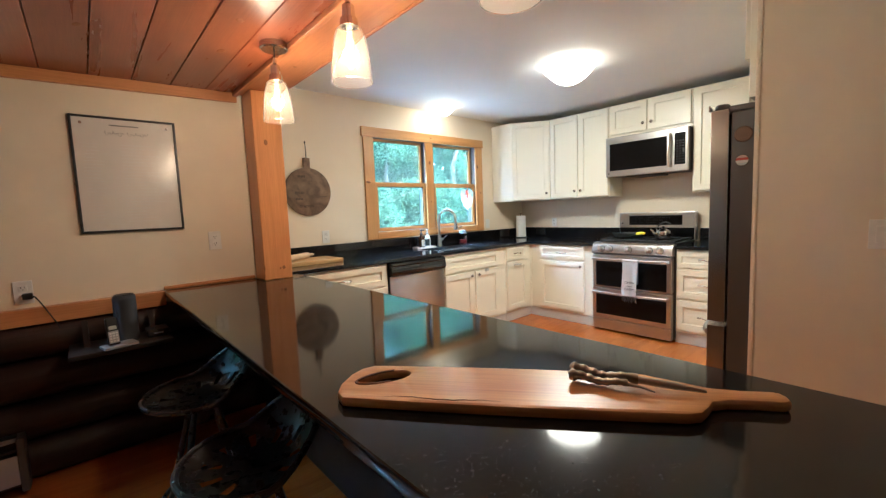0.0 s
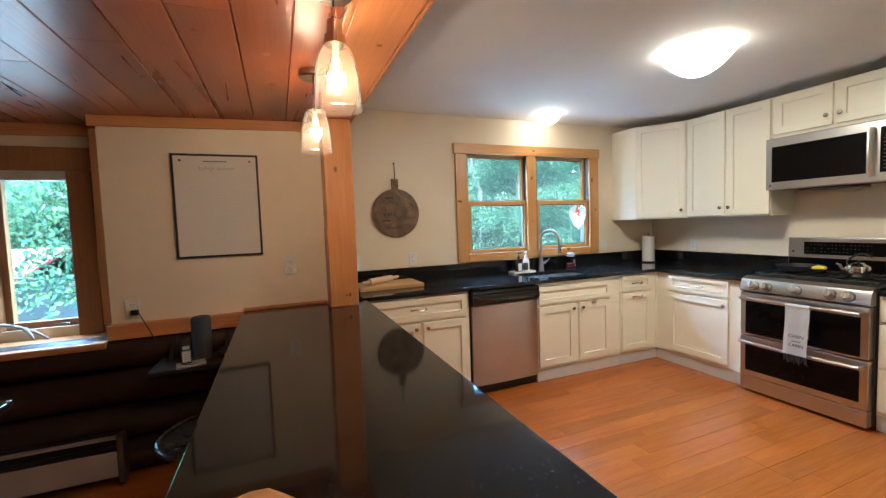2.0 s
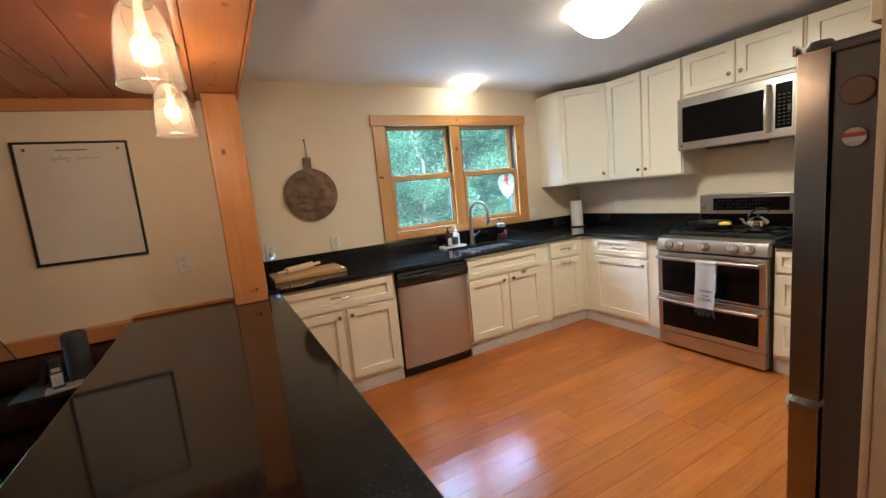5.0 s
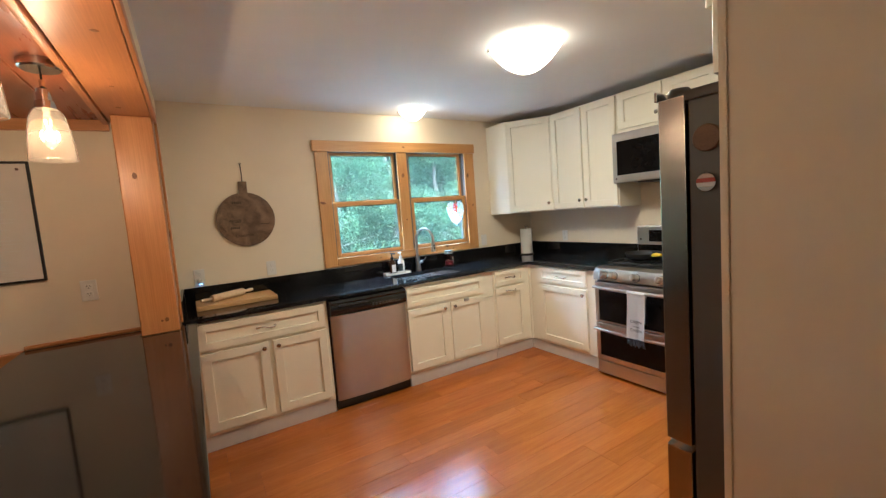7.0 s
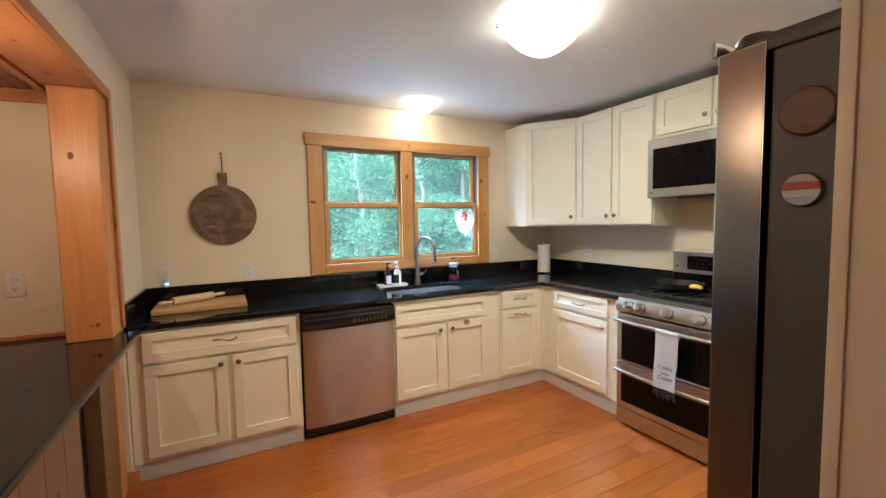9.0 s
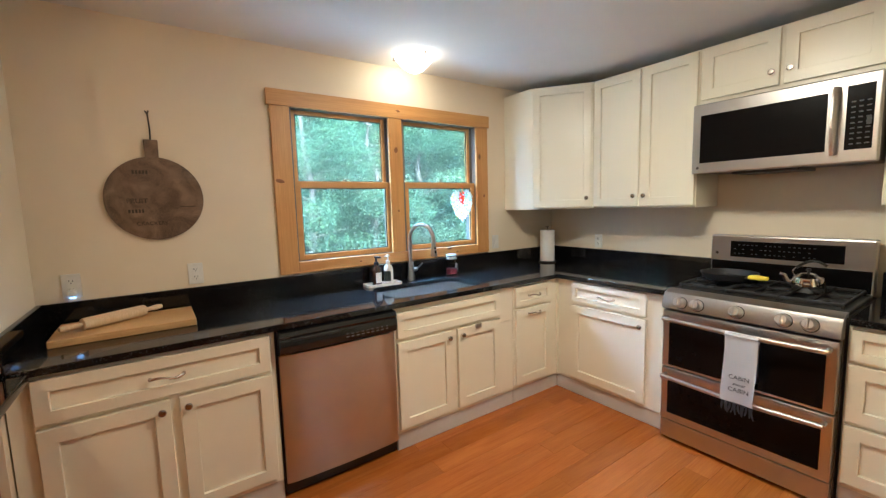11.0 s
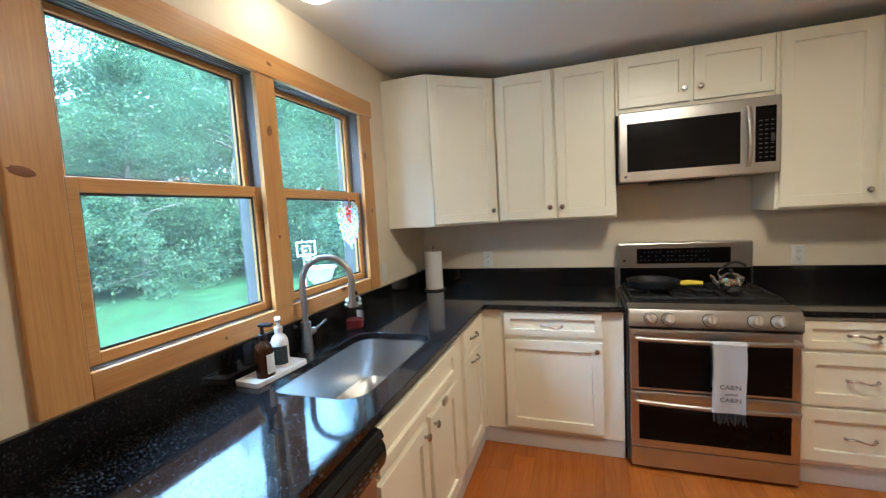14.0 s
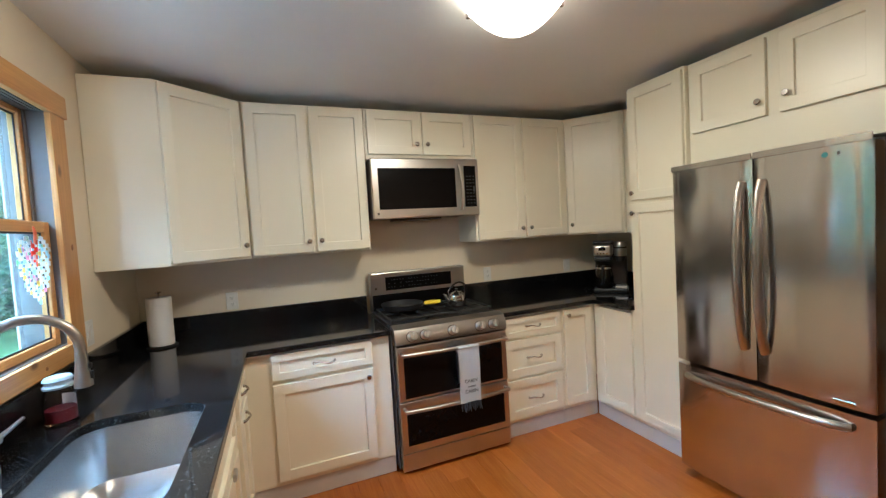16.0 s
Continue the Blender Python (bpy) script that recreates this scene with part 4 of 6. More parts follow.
bg = part("backguard", box((0.004, 0.556, 0.90), (w - 0.004, D_R - 0.03, 1.19), 0.008), STEEL, stove, "tall steel backguard")
part("display", box((0.115, 0.5535, 1.055), (w - 0.12, 0.5565, 1.155), 0.001), BLACK_GLASS, bg, "black glass control display")
part("lower_panel", box((0.012, 0.5535, 0.91), (w - 0.012, 0.5565, 1.028), 0.001), BLACK_GLASS, bg, "black lower panel behind the burners")
random.seed(9)
MARK = mesh_of("mark", box((0, 0, 0), (0.010, 0.0009, 0.005), 0), GREY_TEXT)
for r in range(3):
    for i in range(18):
        if random.random() < 0.7:
            mk = new("print_mark", MARK)
            mk.parent, mk.location = bg, (0.135 + i * 0.0225, 0.5525, 1.075 + r * 0.027)
part("badge", lathe([(0, 0), (0.009, 0), (0.009, 0.0015), (0, 0.0015)], seg=16), DARK_STEEL, bg, "small round badge", pose(0.04, 0.5555, 1.075, 90, 0, 0))
part("side_trim", box((-0.006, 0.0, 0.02), (0.0015, D_R - 0.05, 0.884), 0.001), DARK_STEEL, stove)

# ---- microwave ----
mw = thing("microwave", "stainless steel over-the-range microwave", "microwave", pose(EAST - 0.40, 2.572, 1.575, 0, 0, -90))
w, h = 0.79, 0.40
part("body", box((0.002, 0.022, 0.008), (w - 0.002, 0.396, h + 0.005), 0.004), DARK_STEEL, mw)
part("front", box((0.001, -0.012, 0.0), (w - 0.001, 0.021, h + 0.005), 0.008, 3), STEEL, mw)
part("door_window", box((0.045, -0.0135, 0.062), (0.605, -0.0118, h - 0.062), 0.0008), BLACK_GLASS, mw, "black glass door window")
part("control_pad", box((0.672, -0.0135, 0.062), (w - 0.025, -0.0118, h - 0.045), 0.0008), BLACK_GLASS, mw, "black keypad")
bm = bmesh.new()
for r in range(9):
    for i in range(3):
        put_box(bm, (0.688 + i * 0.026, -0.0142, 0.085 + r * 0.024), (0.703 + i * 0.026, -0.0134, 0.091 + r * 0.024))
put_box(bm, (0.742, -0.0142, 0.17), (0.758, -0.0134, 0.21))
part("key_marks", bm, GREY_TEXT, mw, "grey keypad print")
pts = [(0.638, -0.022 - 0.034 * math.sin(math.pi * i / 12) ** 0.7, 0.045 + 0.31 * i / 12) for i in range(13)]
part("handle", tube(pts, 0.017, 10, 0.6), KNOB_STEEL, mw, "bowed polished steel handle")
part("vent", box((0.20, 0.03, -0.012), (0.5, 0.33, 0.007), 0.003), BLACK, mw, "dark vent grille underneath")
part("badge", lathe([(0, 0), (0.008, 0), (0.008, 0.0015), (0, 0.0015)], seg=16), DARK_STEEL, mw, "small round badge", pose(0.035, -0.0115, 0.035, 90, 0, 0))

# ---- refrigerator ----
fr = thing("refrigerator", "stainless steel french-door refrigerator with bottom freezer", "refrigerator", pose(2.163, 1.022, 0, 0, 0, 180))
w = 0.828
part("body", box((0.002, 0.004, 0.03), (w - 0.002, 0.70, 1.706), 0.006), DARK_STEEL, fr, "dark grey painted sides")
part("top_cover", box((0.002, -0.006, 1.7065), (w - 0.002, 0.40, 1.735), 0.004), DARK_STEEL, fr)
for x in (0.055, w - 0.055):
    bm = lathe([(0, 0), (0.032, 0), (0.032, 0.022), (0.026, 0.03), (0, 0.03)], (x, -0.045, 1.724), 20)
    put_box(bm, (x - 0.03, -0.045, 1.724), (x + 0.03, -0.007, 1.738), 0.003)
    part("hinge_cover", bm, DARK_STEEL, fr)


def bowed(x, z0, z1):
    return [(x, -0.092 - 0.05 * math.sin(math.pi * i / 18) ** 0.55, z0 + (z1 - z0) * i / 18) for i in range(19)]


for x0, x1, hx in ((0.0, 0.4105, 0.37), (0.4175, w, 0.458)):
    d = part("door", steel_door(x0, x1, 0.675, 1.722), STEEL_V, fr, "brushed steel upper door")
    part("top_cap", box((x0 + 0.001, -0.083, 1.7225), (x1 - 0.001, -0.006, 1.7235), 0), DARK_STEEL, d)
    part("top_rim", box((x0, -0.091, 1.7225), (x1, -0.0835, 1.752), 0.002), STEEL_V, d)
    part("handle", tube(bowed(hx, 0.82, 1.62), 0.021, 12, 0.6), STEEL, d, "long bowed steel handle")
# thin sheet over the door's side, coloured for the dark reflection there
part("door_edge", box((w + 0.0002, -0.076, 0.677), (w + 0.0014, -0.006, 1.72), 0), DIM_EDGE_STEEL, d, "steel edge of the door, coloured as a dark reflection")
d = part("freezer_drawer", steel_door(0.0, w, 0.06, 0.652), STEEL_V, fr, "brushed steel freezer drawer")
part("door_edge", box((w + 0.0002, -0.076, 0.062), (w + 0.0014, -0.006, 0.65), 0), DIM_EDGE_STEEL, d, "steel edge of the drawer, coloured as a dark reflection")
pts = [(0.06 + (w - 0.13) * i / 18, -0.092 - 0.052 * math.sin(math.pi * i / 18) ** 0.55, 0.598) for i in range(19)]
part("handle", tube(pts, 0.017, 10), STEEL, d, "long bowed steel handle")
part("badge", box((0.70, -0.0945, 0.687), (0.77, -0.085, 0.700), 0.001), CHROME, fr, "small chrome label plate")
part("logo", lathe([(0, 0), (0.011, 0), (0.011, 0.0012), (0, 0.0012)], seg=20), plastic("teal_mark", (0.06, 0.25, 0.26), 0.4), fr, "round teal mark", pose(0.685, -0.0895, 1.69, 90, 0, 0))
bm = bmesh.new()
for i in range(2):
    put_box(bm, (0.703 + 0.018 * i, -0.0893, 1.684), (0.715 + 0.018 * i, -0.0878, 1.697))
part("logo_bar", bm, DARK_STEEL, fr)


# ---- lamps ----
def flush_light(x, y, r, h, glow, watts, label):
    root = thing("ceiling_light", label, "ceiling light", pose(x, y, CEILING))
    part("pan", lathe([(0, -0.0005), (r * 0.93, -0.0005), (r * 0.93, -0.010), (0, -0.010)], seg=48), WHITE, root, "white steel pan")
    prof = [(r * 0.94, -0.0105), (r, -0.012)] + [(r * u, -0.014 - h * (1 - u ** 2.0)) for u in [1 - i / 12 for i in range(1, 13)]]
    bowl = part("glass_bowl", lathe(prof, seg=48), glowing("lit_bowl", (1.0, 0.77, 0.47), glow), root, "glowing frosted glass bowl")
    if watts:
        bowl.visible_shadow = False
        inner = new("bowl_light", bpy.data.lights.new("bowl_light", "AREA"))
        inner.data.shape, inner.data.size = "DISK", r * 1.6
        inner.data.energy, inner.data.color = watts, (1.0, 0.77, 0.47)
        inner.location = (x, y, CEILING - 0.05)
    for a in (30, 150, 270):
        ca, sa = math.cos(radians(a)), math.sin(radians(a))
        bm = box((-0.008, -0.004, -0.014), (0.008, 0.014, 0.006), 0.002)
        part("clip", bm, NICKEL, root, "small nickel glass clip", pose(ca * (r + 0.002), sa * (r + 0.002), -0.014, 0, 0, a - 90))


flush_light(1.93, 2.236, 0.215, 0.15, DOME_GLOW, DOME_WATTS, "large flush ceiling light with glowing glass bowl")
flush_light(1.957, 3.738, 0.125, 0.09, SMALL_DOME_GLOW, 0, "small flush ceiling light above the window")


def pendant(y):
    x = -0.285
    top = dining_ceiling(x)
    root = thing("pendant_lamp", "lit pendant lamp with clear bell glass and nickel socket", "pendant lamp", pose(x, y, top), "pendants above the bar")
    g0 = 1.745 - top
    part("canopy", lathe([(0, 0.006), (0.062, 0.006), (0.062, -0.026), (0.056, -0.032), (0, -0.032)], seg=32), NICKEL, root)
    part("cord", cyl((0, 0, -0.03), (0, 0, g0 + 0.285), 0.003, seg=8), BLACK, root)
    part("socket", lathe([(0, g0 + 0.29), (0.008, g0 + 0.29), (0.009, g0 + 0.265), (0.021, g0 + 0.255), (0.023, g0 + 0.215), (0.03, g0 + 0.212), (0.033, g0 + 0.185), (0.0, g0 + 0.185)], seg=24), CHROME, root, "polished nickel socket")
    prof = [(0.030, 0.188), (0.044, 0.175), (0.055, 0.145), (0.062, 0.10), (0.067, 0.05), (0.0705, 0.0)]
    inner = [(r - 0.003, z) for r, z in prof[::-1]]
    g = part("bell_glass", lathe([(r, z + g0) for r, z in prof + inner], seg=40), BULB_GLASS, root, "clear bell-shaped glass")
    g.visible_shadow = False
    b = part("bulb", lathe([(0.0, 0.185), (0.009, 0.183), (0.010, 0.16), (0.017, 0.125), (0.0205, 0.095), (0.018, 0.065), (0.010, 0.048), (0, 0.044)], (0, 0, g0), 20), AMBER_BULB, root, "glowing amber bulb")
    b.visible_shadow = False
    pts = [(0.007 * math.cos(1.57 * i), 0.007 * math.sin(1.57 * i), g0 + (0.075 if i % 2 else 0.145)) for i in range(9)]
    f = part("filament", tube(pts, 0.0028, 6), FILAMENT, b, "white-hot filament")
    f.visible_shadow = False
    lamp = new("pendant_glow", bpy.data.lights.new("pendant_glow", "POINT"))
    lamp.data.energy, lamp.data.color, lamp.data.shadow_soft_size = BULB_WATTS, (1.0, 0.62, 0.30), 0.03
    lamp.location = (x, y, 1.745 + 0.09)
    return root


for y in (1.045, 1.745, 2.447):
    pendant(y)


# ---- things on the bar and in the dining room ----
board = thing("serving_board", "long live-edge cherry serving board with a cut-out grip", "cutting board", pose(-0.602, 1.302, BAR_TOP, 0, 0, -52.4))
outline = []
for i in range(13):
    u = i / 12
    outline.append((0.03 + 0.66 * u, -0.092 - 0.006 * math.sin(3.0 * u + 0.4)))
outline += [(0.715, -0.082), (0.735, -0.058), (0.75, -0.036), (0.78, -0.026), (0.83, -0.024), (0.875, -0.026), (0.889, -0.018), (0.892, 0.0), (0.889, 0.016), (0.875, 0.022)]
outline += [(0.82, 0.022), (0.77, 0.028), (0.72, 0.055), (0.66, 0.088)]
for i in range(12):
    u = i / 11
    outline.append((0.60 - 0.53 * u, 0.092 + 0.005 * math.sin(4 * u)))
outline += [(0.035, 0.085), (0.012, 0.062), (0.0, 0.025), (-0.002, -0.03), (0.008, -0.07)]
slot = [(0.085 + 0.055 * math.cos(a) + 0.012 * math.sin(a), 0.012 + 0.045 * math.sin(a) * (1 if math.sin(a) > 0 else 0.75) + 0.02 * math.cos(a)) for a in [2 * math.pi * i / 20 for i in range(20)]]
outline = [(1.012 * x, y) for x, y in outline]
part("slab", prism(outline, 0.0005, 0.0235, [slot], 0.007), LIVE_EDGE, board)
BARK_EDGE = wood("bark_edge", (0.07, 0.025, 0.008), (0.20, 0.08, 0.025), "x", 0.6, 20, 60, 0, 5)
seam = [(0.12 + 0.24 * i / 20, -0.083 + 0.003 * math.sin(0.45 * i) + 0.001 * (i % 3)) for i in range(21)]
part("bark_seam", tube([(x, y, 0.0232) for x, y in seam], [0.0006 + 0.0012 * math.sin(math.pi * i / 20) for i in range(21)], 6), BARK_EDGE, board, "dark bark seam along the live edge")
lip = [(x, y) for x, y in slot[5:18]]
part("grip_bark", tube([(x, y, 0.0225) for x, y in lip], 0.0028, 6), BARK_EDGE, board, "dark bark lip of the grip")
PEWTER = metal("dark_pewter", (0.30, 0.25, 0.20), 0.33, "", 0.15)
knife = thing("cheese_knife", "carved pewter-handled knife and fork lying on the board", "cutlery", pose(-0.262, 0.925, BAR_TOP + 0.027, 0, 0, -68))
def carved(y0, length, fat, lift):
    pts, rad = [], []
    for i in range(29):
        u = i / 28
        pts.append((length * u, y0 + 0.004 * math.sin(6 * u), lift + 0.003 * math.sin(9 * u)))
        rad.append(fat * (0.62 + 0.22 * math.sin(21 * u) ** 2 + 0.3 * math.exp(-((u - 0.1) / 0.08) ** 2)) * (1 - 0.25 * u))
    return tube(pts, rad, 14)


part("carved_handle", carved(0.004, 0.125, 0.0155, 0.0165), PEWTER, knife)
part("carved_handle", carved(-0.017, 0.115, 0.012, 0.0125), PEWTER, knife)
part("collar", cyl((0.12, 0.003, 0.0165), (0.134, 0.004, 0.0155), 0.0115, seg=16), PEWTER, knife)
part("fork_tine", tube([(0.11, -0.017, 0.011), (0.14, -0.022, 0.012), (0.165, -0.03, 0.008)], [0.004, 0.003, 0.0015], 8), PEWTER, knife)
part("blade", tube([(0.133, 0.004, 0.015), (0.19, 0.008, 0.011), (0.255, 0.013, 0.006)], [0.008, 0.0085, 0.003], 10, 0.5), STEEL, knife, "slim steel blade")

poster = thing("framed_chart", "white chart in a thin black metal frame", "poster", pose(-0.803, DINING_N - 0.001, 1.56))
PAPER = paint("chart_paper", (0.70, 0.66, 0.60), 0.18, 100, 0.02, 0.03)
w, h = 0.474, 0.632
part("sheet", box((-w / 2 + 0.008, -0.010, -h / 2 + 0.008), (w / 2 - 0.008, -0.001, h / 2 - 0.008), 0.0), PAPER, poster, "glossy white printed sheet")
for lo, hi in (((-w / 2, -h / 2), (-w / 2 + 0.012, h / 2)), ((w / 2 - 0.012, -h / 2), (w / 2, h / 2)), ((-w / 2 + 0.012, -h / 2), (w / 2 - 0.012, -h / 2 + 0.012)), ((-w / 2 + 0.012, h / 2 - 0.012), (w / 2 - 0.012, h / 2))):
    part("frame_bar", box((lo[0], -0.016, lo[1]), (hi[0], -0.0005, hi[1]), 0.002, 1), BLACK, poster)
FAINT = plastic("faint_print", (0.69, 0.665, 0.62), 0.3)
INK = plastic("grey_ink", (0.22, 0.21, 0.20), 0.5)
bm = bmesh.new()
random.seed(3)
for i in range(24):
    z = 0.165 - i * 0.0185
    put_box(bm, (-0.195, -0.0108, z), (-0.195 + random.uniform(0.05, 0.09), -0.0101, z + 0.005))
    put_box(bm, (-0.03, -0.0108, z), (-0.03 + random.uniform(0.10, 0.2), -0.0101, z + 0.005))
tagged(part("print_lines", bm, FAINT, poster, "faint lines of print"), kind="stuff")
part("headline", box((-0.07, -0.0108, 0.268), (0.06, -0.0101, 0.275), 0), INK, poster, "small line of grey print")
for x0, n, tall in ((-0.095, 26, 0.016), (0.005, 30, 0.012)):
    bm = tube([(x0 + 0.0034 * i + 0.004 * math.sin(1.9 * i), -0.0112, 0.228 + tall * math.sin(1.15 * i + 0.6) * (0.55 + 0.45 * math.sin(0.7 * i))) for i in range(n)], 0.0012, 5)
    part("scrawl", bm, INK, poster, "handwritten grey scrawl")
for x in (-0.19, 0.19):
    part("pin", cyl((x, -0.010, 0.275), (x, -0.014, 0.275), 0.007, seg=12), NICKEL, poster, "round metal pin")


def outlet(at, label="white wall outlet plate", plugs=2):
    root = thing("outlet", label, "outlet", at, "wall outlets")
    part("plate", box((-0.036, -0.006, -0.058), (0.036, -0.0005, 0.058), 0.0025), WHITE, root)
    if plugs:
        for z in (0.021, -0.021):
            f = part("socket", box((-0.017, -0.0085, z - 0.014), (0.017, -0.0055, z + 0.014), 0.0025), WHITE, root)
            bm = bmesh.new()
            put_box(bm, (-0.008, -0.0091, z), (-0.0055, -0.0084, z + 0.009))
            put_box(bm, (0.0055, -0.0091, z), (0.008, -0.0084, z + 0.009))
            put_cyl(bm, (0, -0.0084, z - 0.007), (0, -0.0091, z - 0.007), 0.0025, seg=8)
            part("slots", bm, BLACK, f, "dark outlet slots")
    else:
        part("rocker", box((-0.016, -0.010, -0.033), (0.016, -0.0055, 0.033), 0.003), WHITE, root, "wide white rocker")
    return root


on_n = lambda x, z: pose(x, NORTH - 0.001, z)
on_e = lambda y, z: pose(EAST - 0.001, y, z, 0, 0, -90)
outlet(on_n(0.134, 1.095))
outlet(on_n(0.648, 1.095))
outlet(on_n(2.874, 1.105), "white switch plate beside the window", 0)
outlet(on_e(3.478, 1.088))
outlet(on_e(1.535, 1.085))
outlet(on_e(0.70, 1.085), "white switch plate on the range wall", 0)
outlet(pose(-0.405, DINING_N - 0.001, 1.16))
outlet(pose(-1.285, DINING_N - 0.001, 0.965))
outlet(pose(1.296, 0.505, 1.13, 0, 0, -90), "white switch plate on the partition wall", 0)
night = thing("night_light", "small round night light plugged into the outlet", "night light", pose(0.136, NORTH - 0.0105, 1.062))
part("shell", lathe([(0, 0), (0.018, 0), (0.02, 0.012), (0.014, 0.026), (0, 0.03)], seg=20), WHITE, night, "", pose(0, 0, 0, 90, 0, 0))
part("lens", box((-0.012, -0.02, -0.026), (0.012, -0.004, -0.019), 0.003), glowing("blue_lens", (0.35, 0.6, 1.0), 0.12), night, "glowing blue lens")
plug = thing("power_adapter", "black power adapter with a hanging cord", "power adapter", pose(-1.27, DINING_N - 0.0105, 0.945))
part("block", box((-0.018, -0.035, -0.014), (0.02, 0, 0.016), 0.004), BLACK, plug)
part("cord", tube(curve(lambda u: (0.02 + 0.085 * u - 0.02 * math.sin(3.1 * u), -0.035 - 0.03 * math.sin(1.5 * u), -0.005 + 0.02 * math.sin(3 * u) - 0.17 * u * u), 14), 0.0032, 8), BLACK, plug)

shelf = thing("wall_shelf", "small dark wooden shelf on the log wall", "shelf", pose(-0.90, 3.20, 0.655))
part("shelf_board", box((-0.24, -0.20, 0.0), (0.18, 0.09, 0.022), 0.004), BLACK_WOOD, shelf)
for x in (-0.17, 0.11):
    bm = prism([(0, 0), (0.15, 0), (0, -0.14)], -0.012, 0.012)
    part("bracket", bm, BLACK_WOOD, shelf, "", pose(x, 0.09, -0.001, 0, 90, 0) @ pose(0, 0, 0, 0, 0, -90) @ pose(0, 0, 0))
CHARCOAL = plastic("charcoal_fabric", (0.055, 0.06, 0.07), 0.75)
spk = thing("speaker", "tall dark grey cylindrical speaker on the shelf", "speaker", pose(-0.905, 3.14, 0.678))
part("body", lathe([(0, 0.001), (0.047, 0.001), (0.05, 0.01), (0.05, 0.225), (0.046, 0.24), (0.03, 0.242), (0, 0.238)], seg=32), CHARCOAL, spk)
part("top_ring", lathe([(0.034, 0.2425), (0.042, 0.2425), (0.042, 0.2455), (0.034, 0.2455), (0.034, 0.2425)], seg=32), BLACK, spk)
phone = thing("cordless_phone", "silver cordless phone standing in its charging base", "telephone", pose(-0.965, 3.03, 0.678, 0, 0, 12))
SILVER = plastic("silver_plastic", (0.42, 0.41, 0.40), 0.35)
part("charging_base", box((-0.05, -0.04, 0.0), (0.09, 0.05, 0.014), 0.005), SILVER, phone)
hs = part("handset", box((-0.024, -0.012, 0.012), (0.024, 0.014, 0.15), 0.008, 3), BLACK, phone, "black and silver handset", pose(0, 0, 0, -12, 0, 0))
part("keypad", box((-0.021, -0.0135, 0.022), (0.021, -0.0115, 0.082), 0.0006), SILVER, hs, "silver keypad")
bm = bmesh.new()
for r in range(4):
    for c in range(3):
        put_box(bm, (-0.017 + c * 0.0125, -0.0145, 0.028 + r * 0.013), (-0.008 + c * 0.0125, -0.0134, 0.036 + r * 0.013))
part("keys", bm, WHITE, hs, "pale keys")
part("screen", box((-0.016, -0.0135, 0.09), (0.016, -0.0115, 0.108), 0.0006), plastic("phone_screen", (0.5, 0.5, 0.45), 0.2), hs)
router = thing("router", "black box with a small white label on the shelf", "router", pose(-0.775, 3.17, 0.678))
part("case", box((-0.05, -0.06, 0), (0.05, 0.06, 0.035), 0.006), BLACK, router)
part("label_strip", box((-0.02, -0.0612, 0.012), (0.022, -0.0598, 0.02), 0.0004), WHITE, router)

heater = thing("baseboard_heater", "white metal baseboard heater along the log wall", "heater", pose(-2.365, 3.30, 0))
# greyer than the heater's pale paint: the shadow it stands in is coloured in
SHADED_ENAMEL = paint("shaded_heater_enamel", (0.46, 0.42, 0.38), 0.45, 150, 0.05, 0.12)
part("back_plate", box((-1.1, -0.02, 0.02), (1.01, -0.001, 0.285), 0.003), BLACK, heater, "dark inner back plate")
part("front_cover", box((-1.1, -0.085, 0.06), (1.0, -0.078, 0.205), 0.003), SHADED_ENAMEL, heater)
part("top_lip", box((-1.1, -0.062, 0.262), (1.0, -0.021, 0.272), 0.003), SHADED_ENAMEL, heater)
part("damper", box((-1.1, -0.083, 0.222), (1.0, -0.074, 0.236), 0.002), BLACK, heater, "dark damper blade")
part("heating_element", box((-1.08, -0.07, 0.09), (0.99, -0.022, 0.2), 0.003), BLACK, heater)
part("end_cap", box((1.0, -0.09, 0.02), (1.03, -0.0015, 0.288), 0.006), DARK_STEEL, heater, "dark end cap")

SEATM = plastic("black_seat", (0.012, 0.011, 0.010), 0.28)


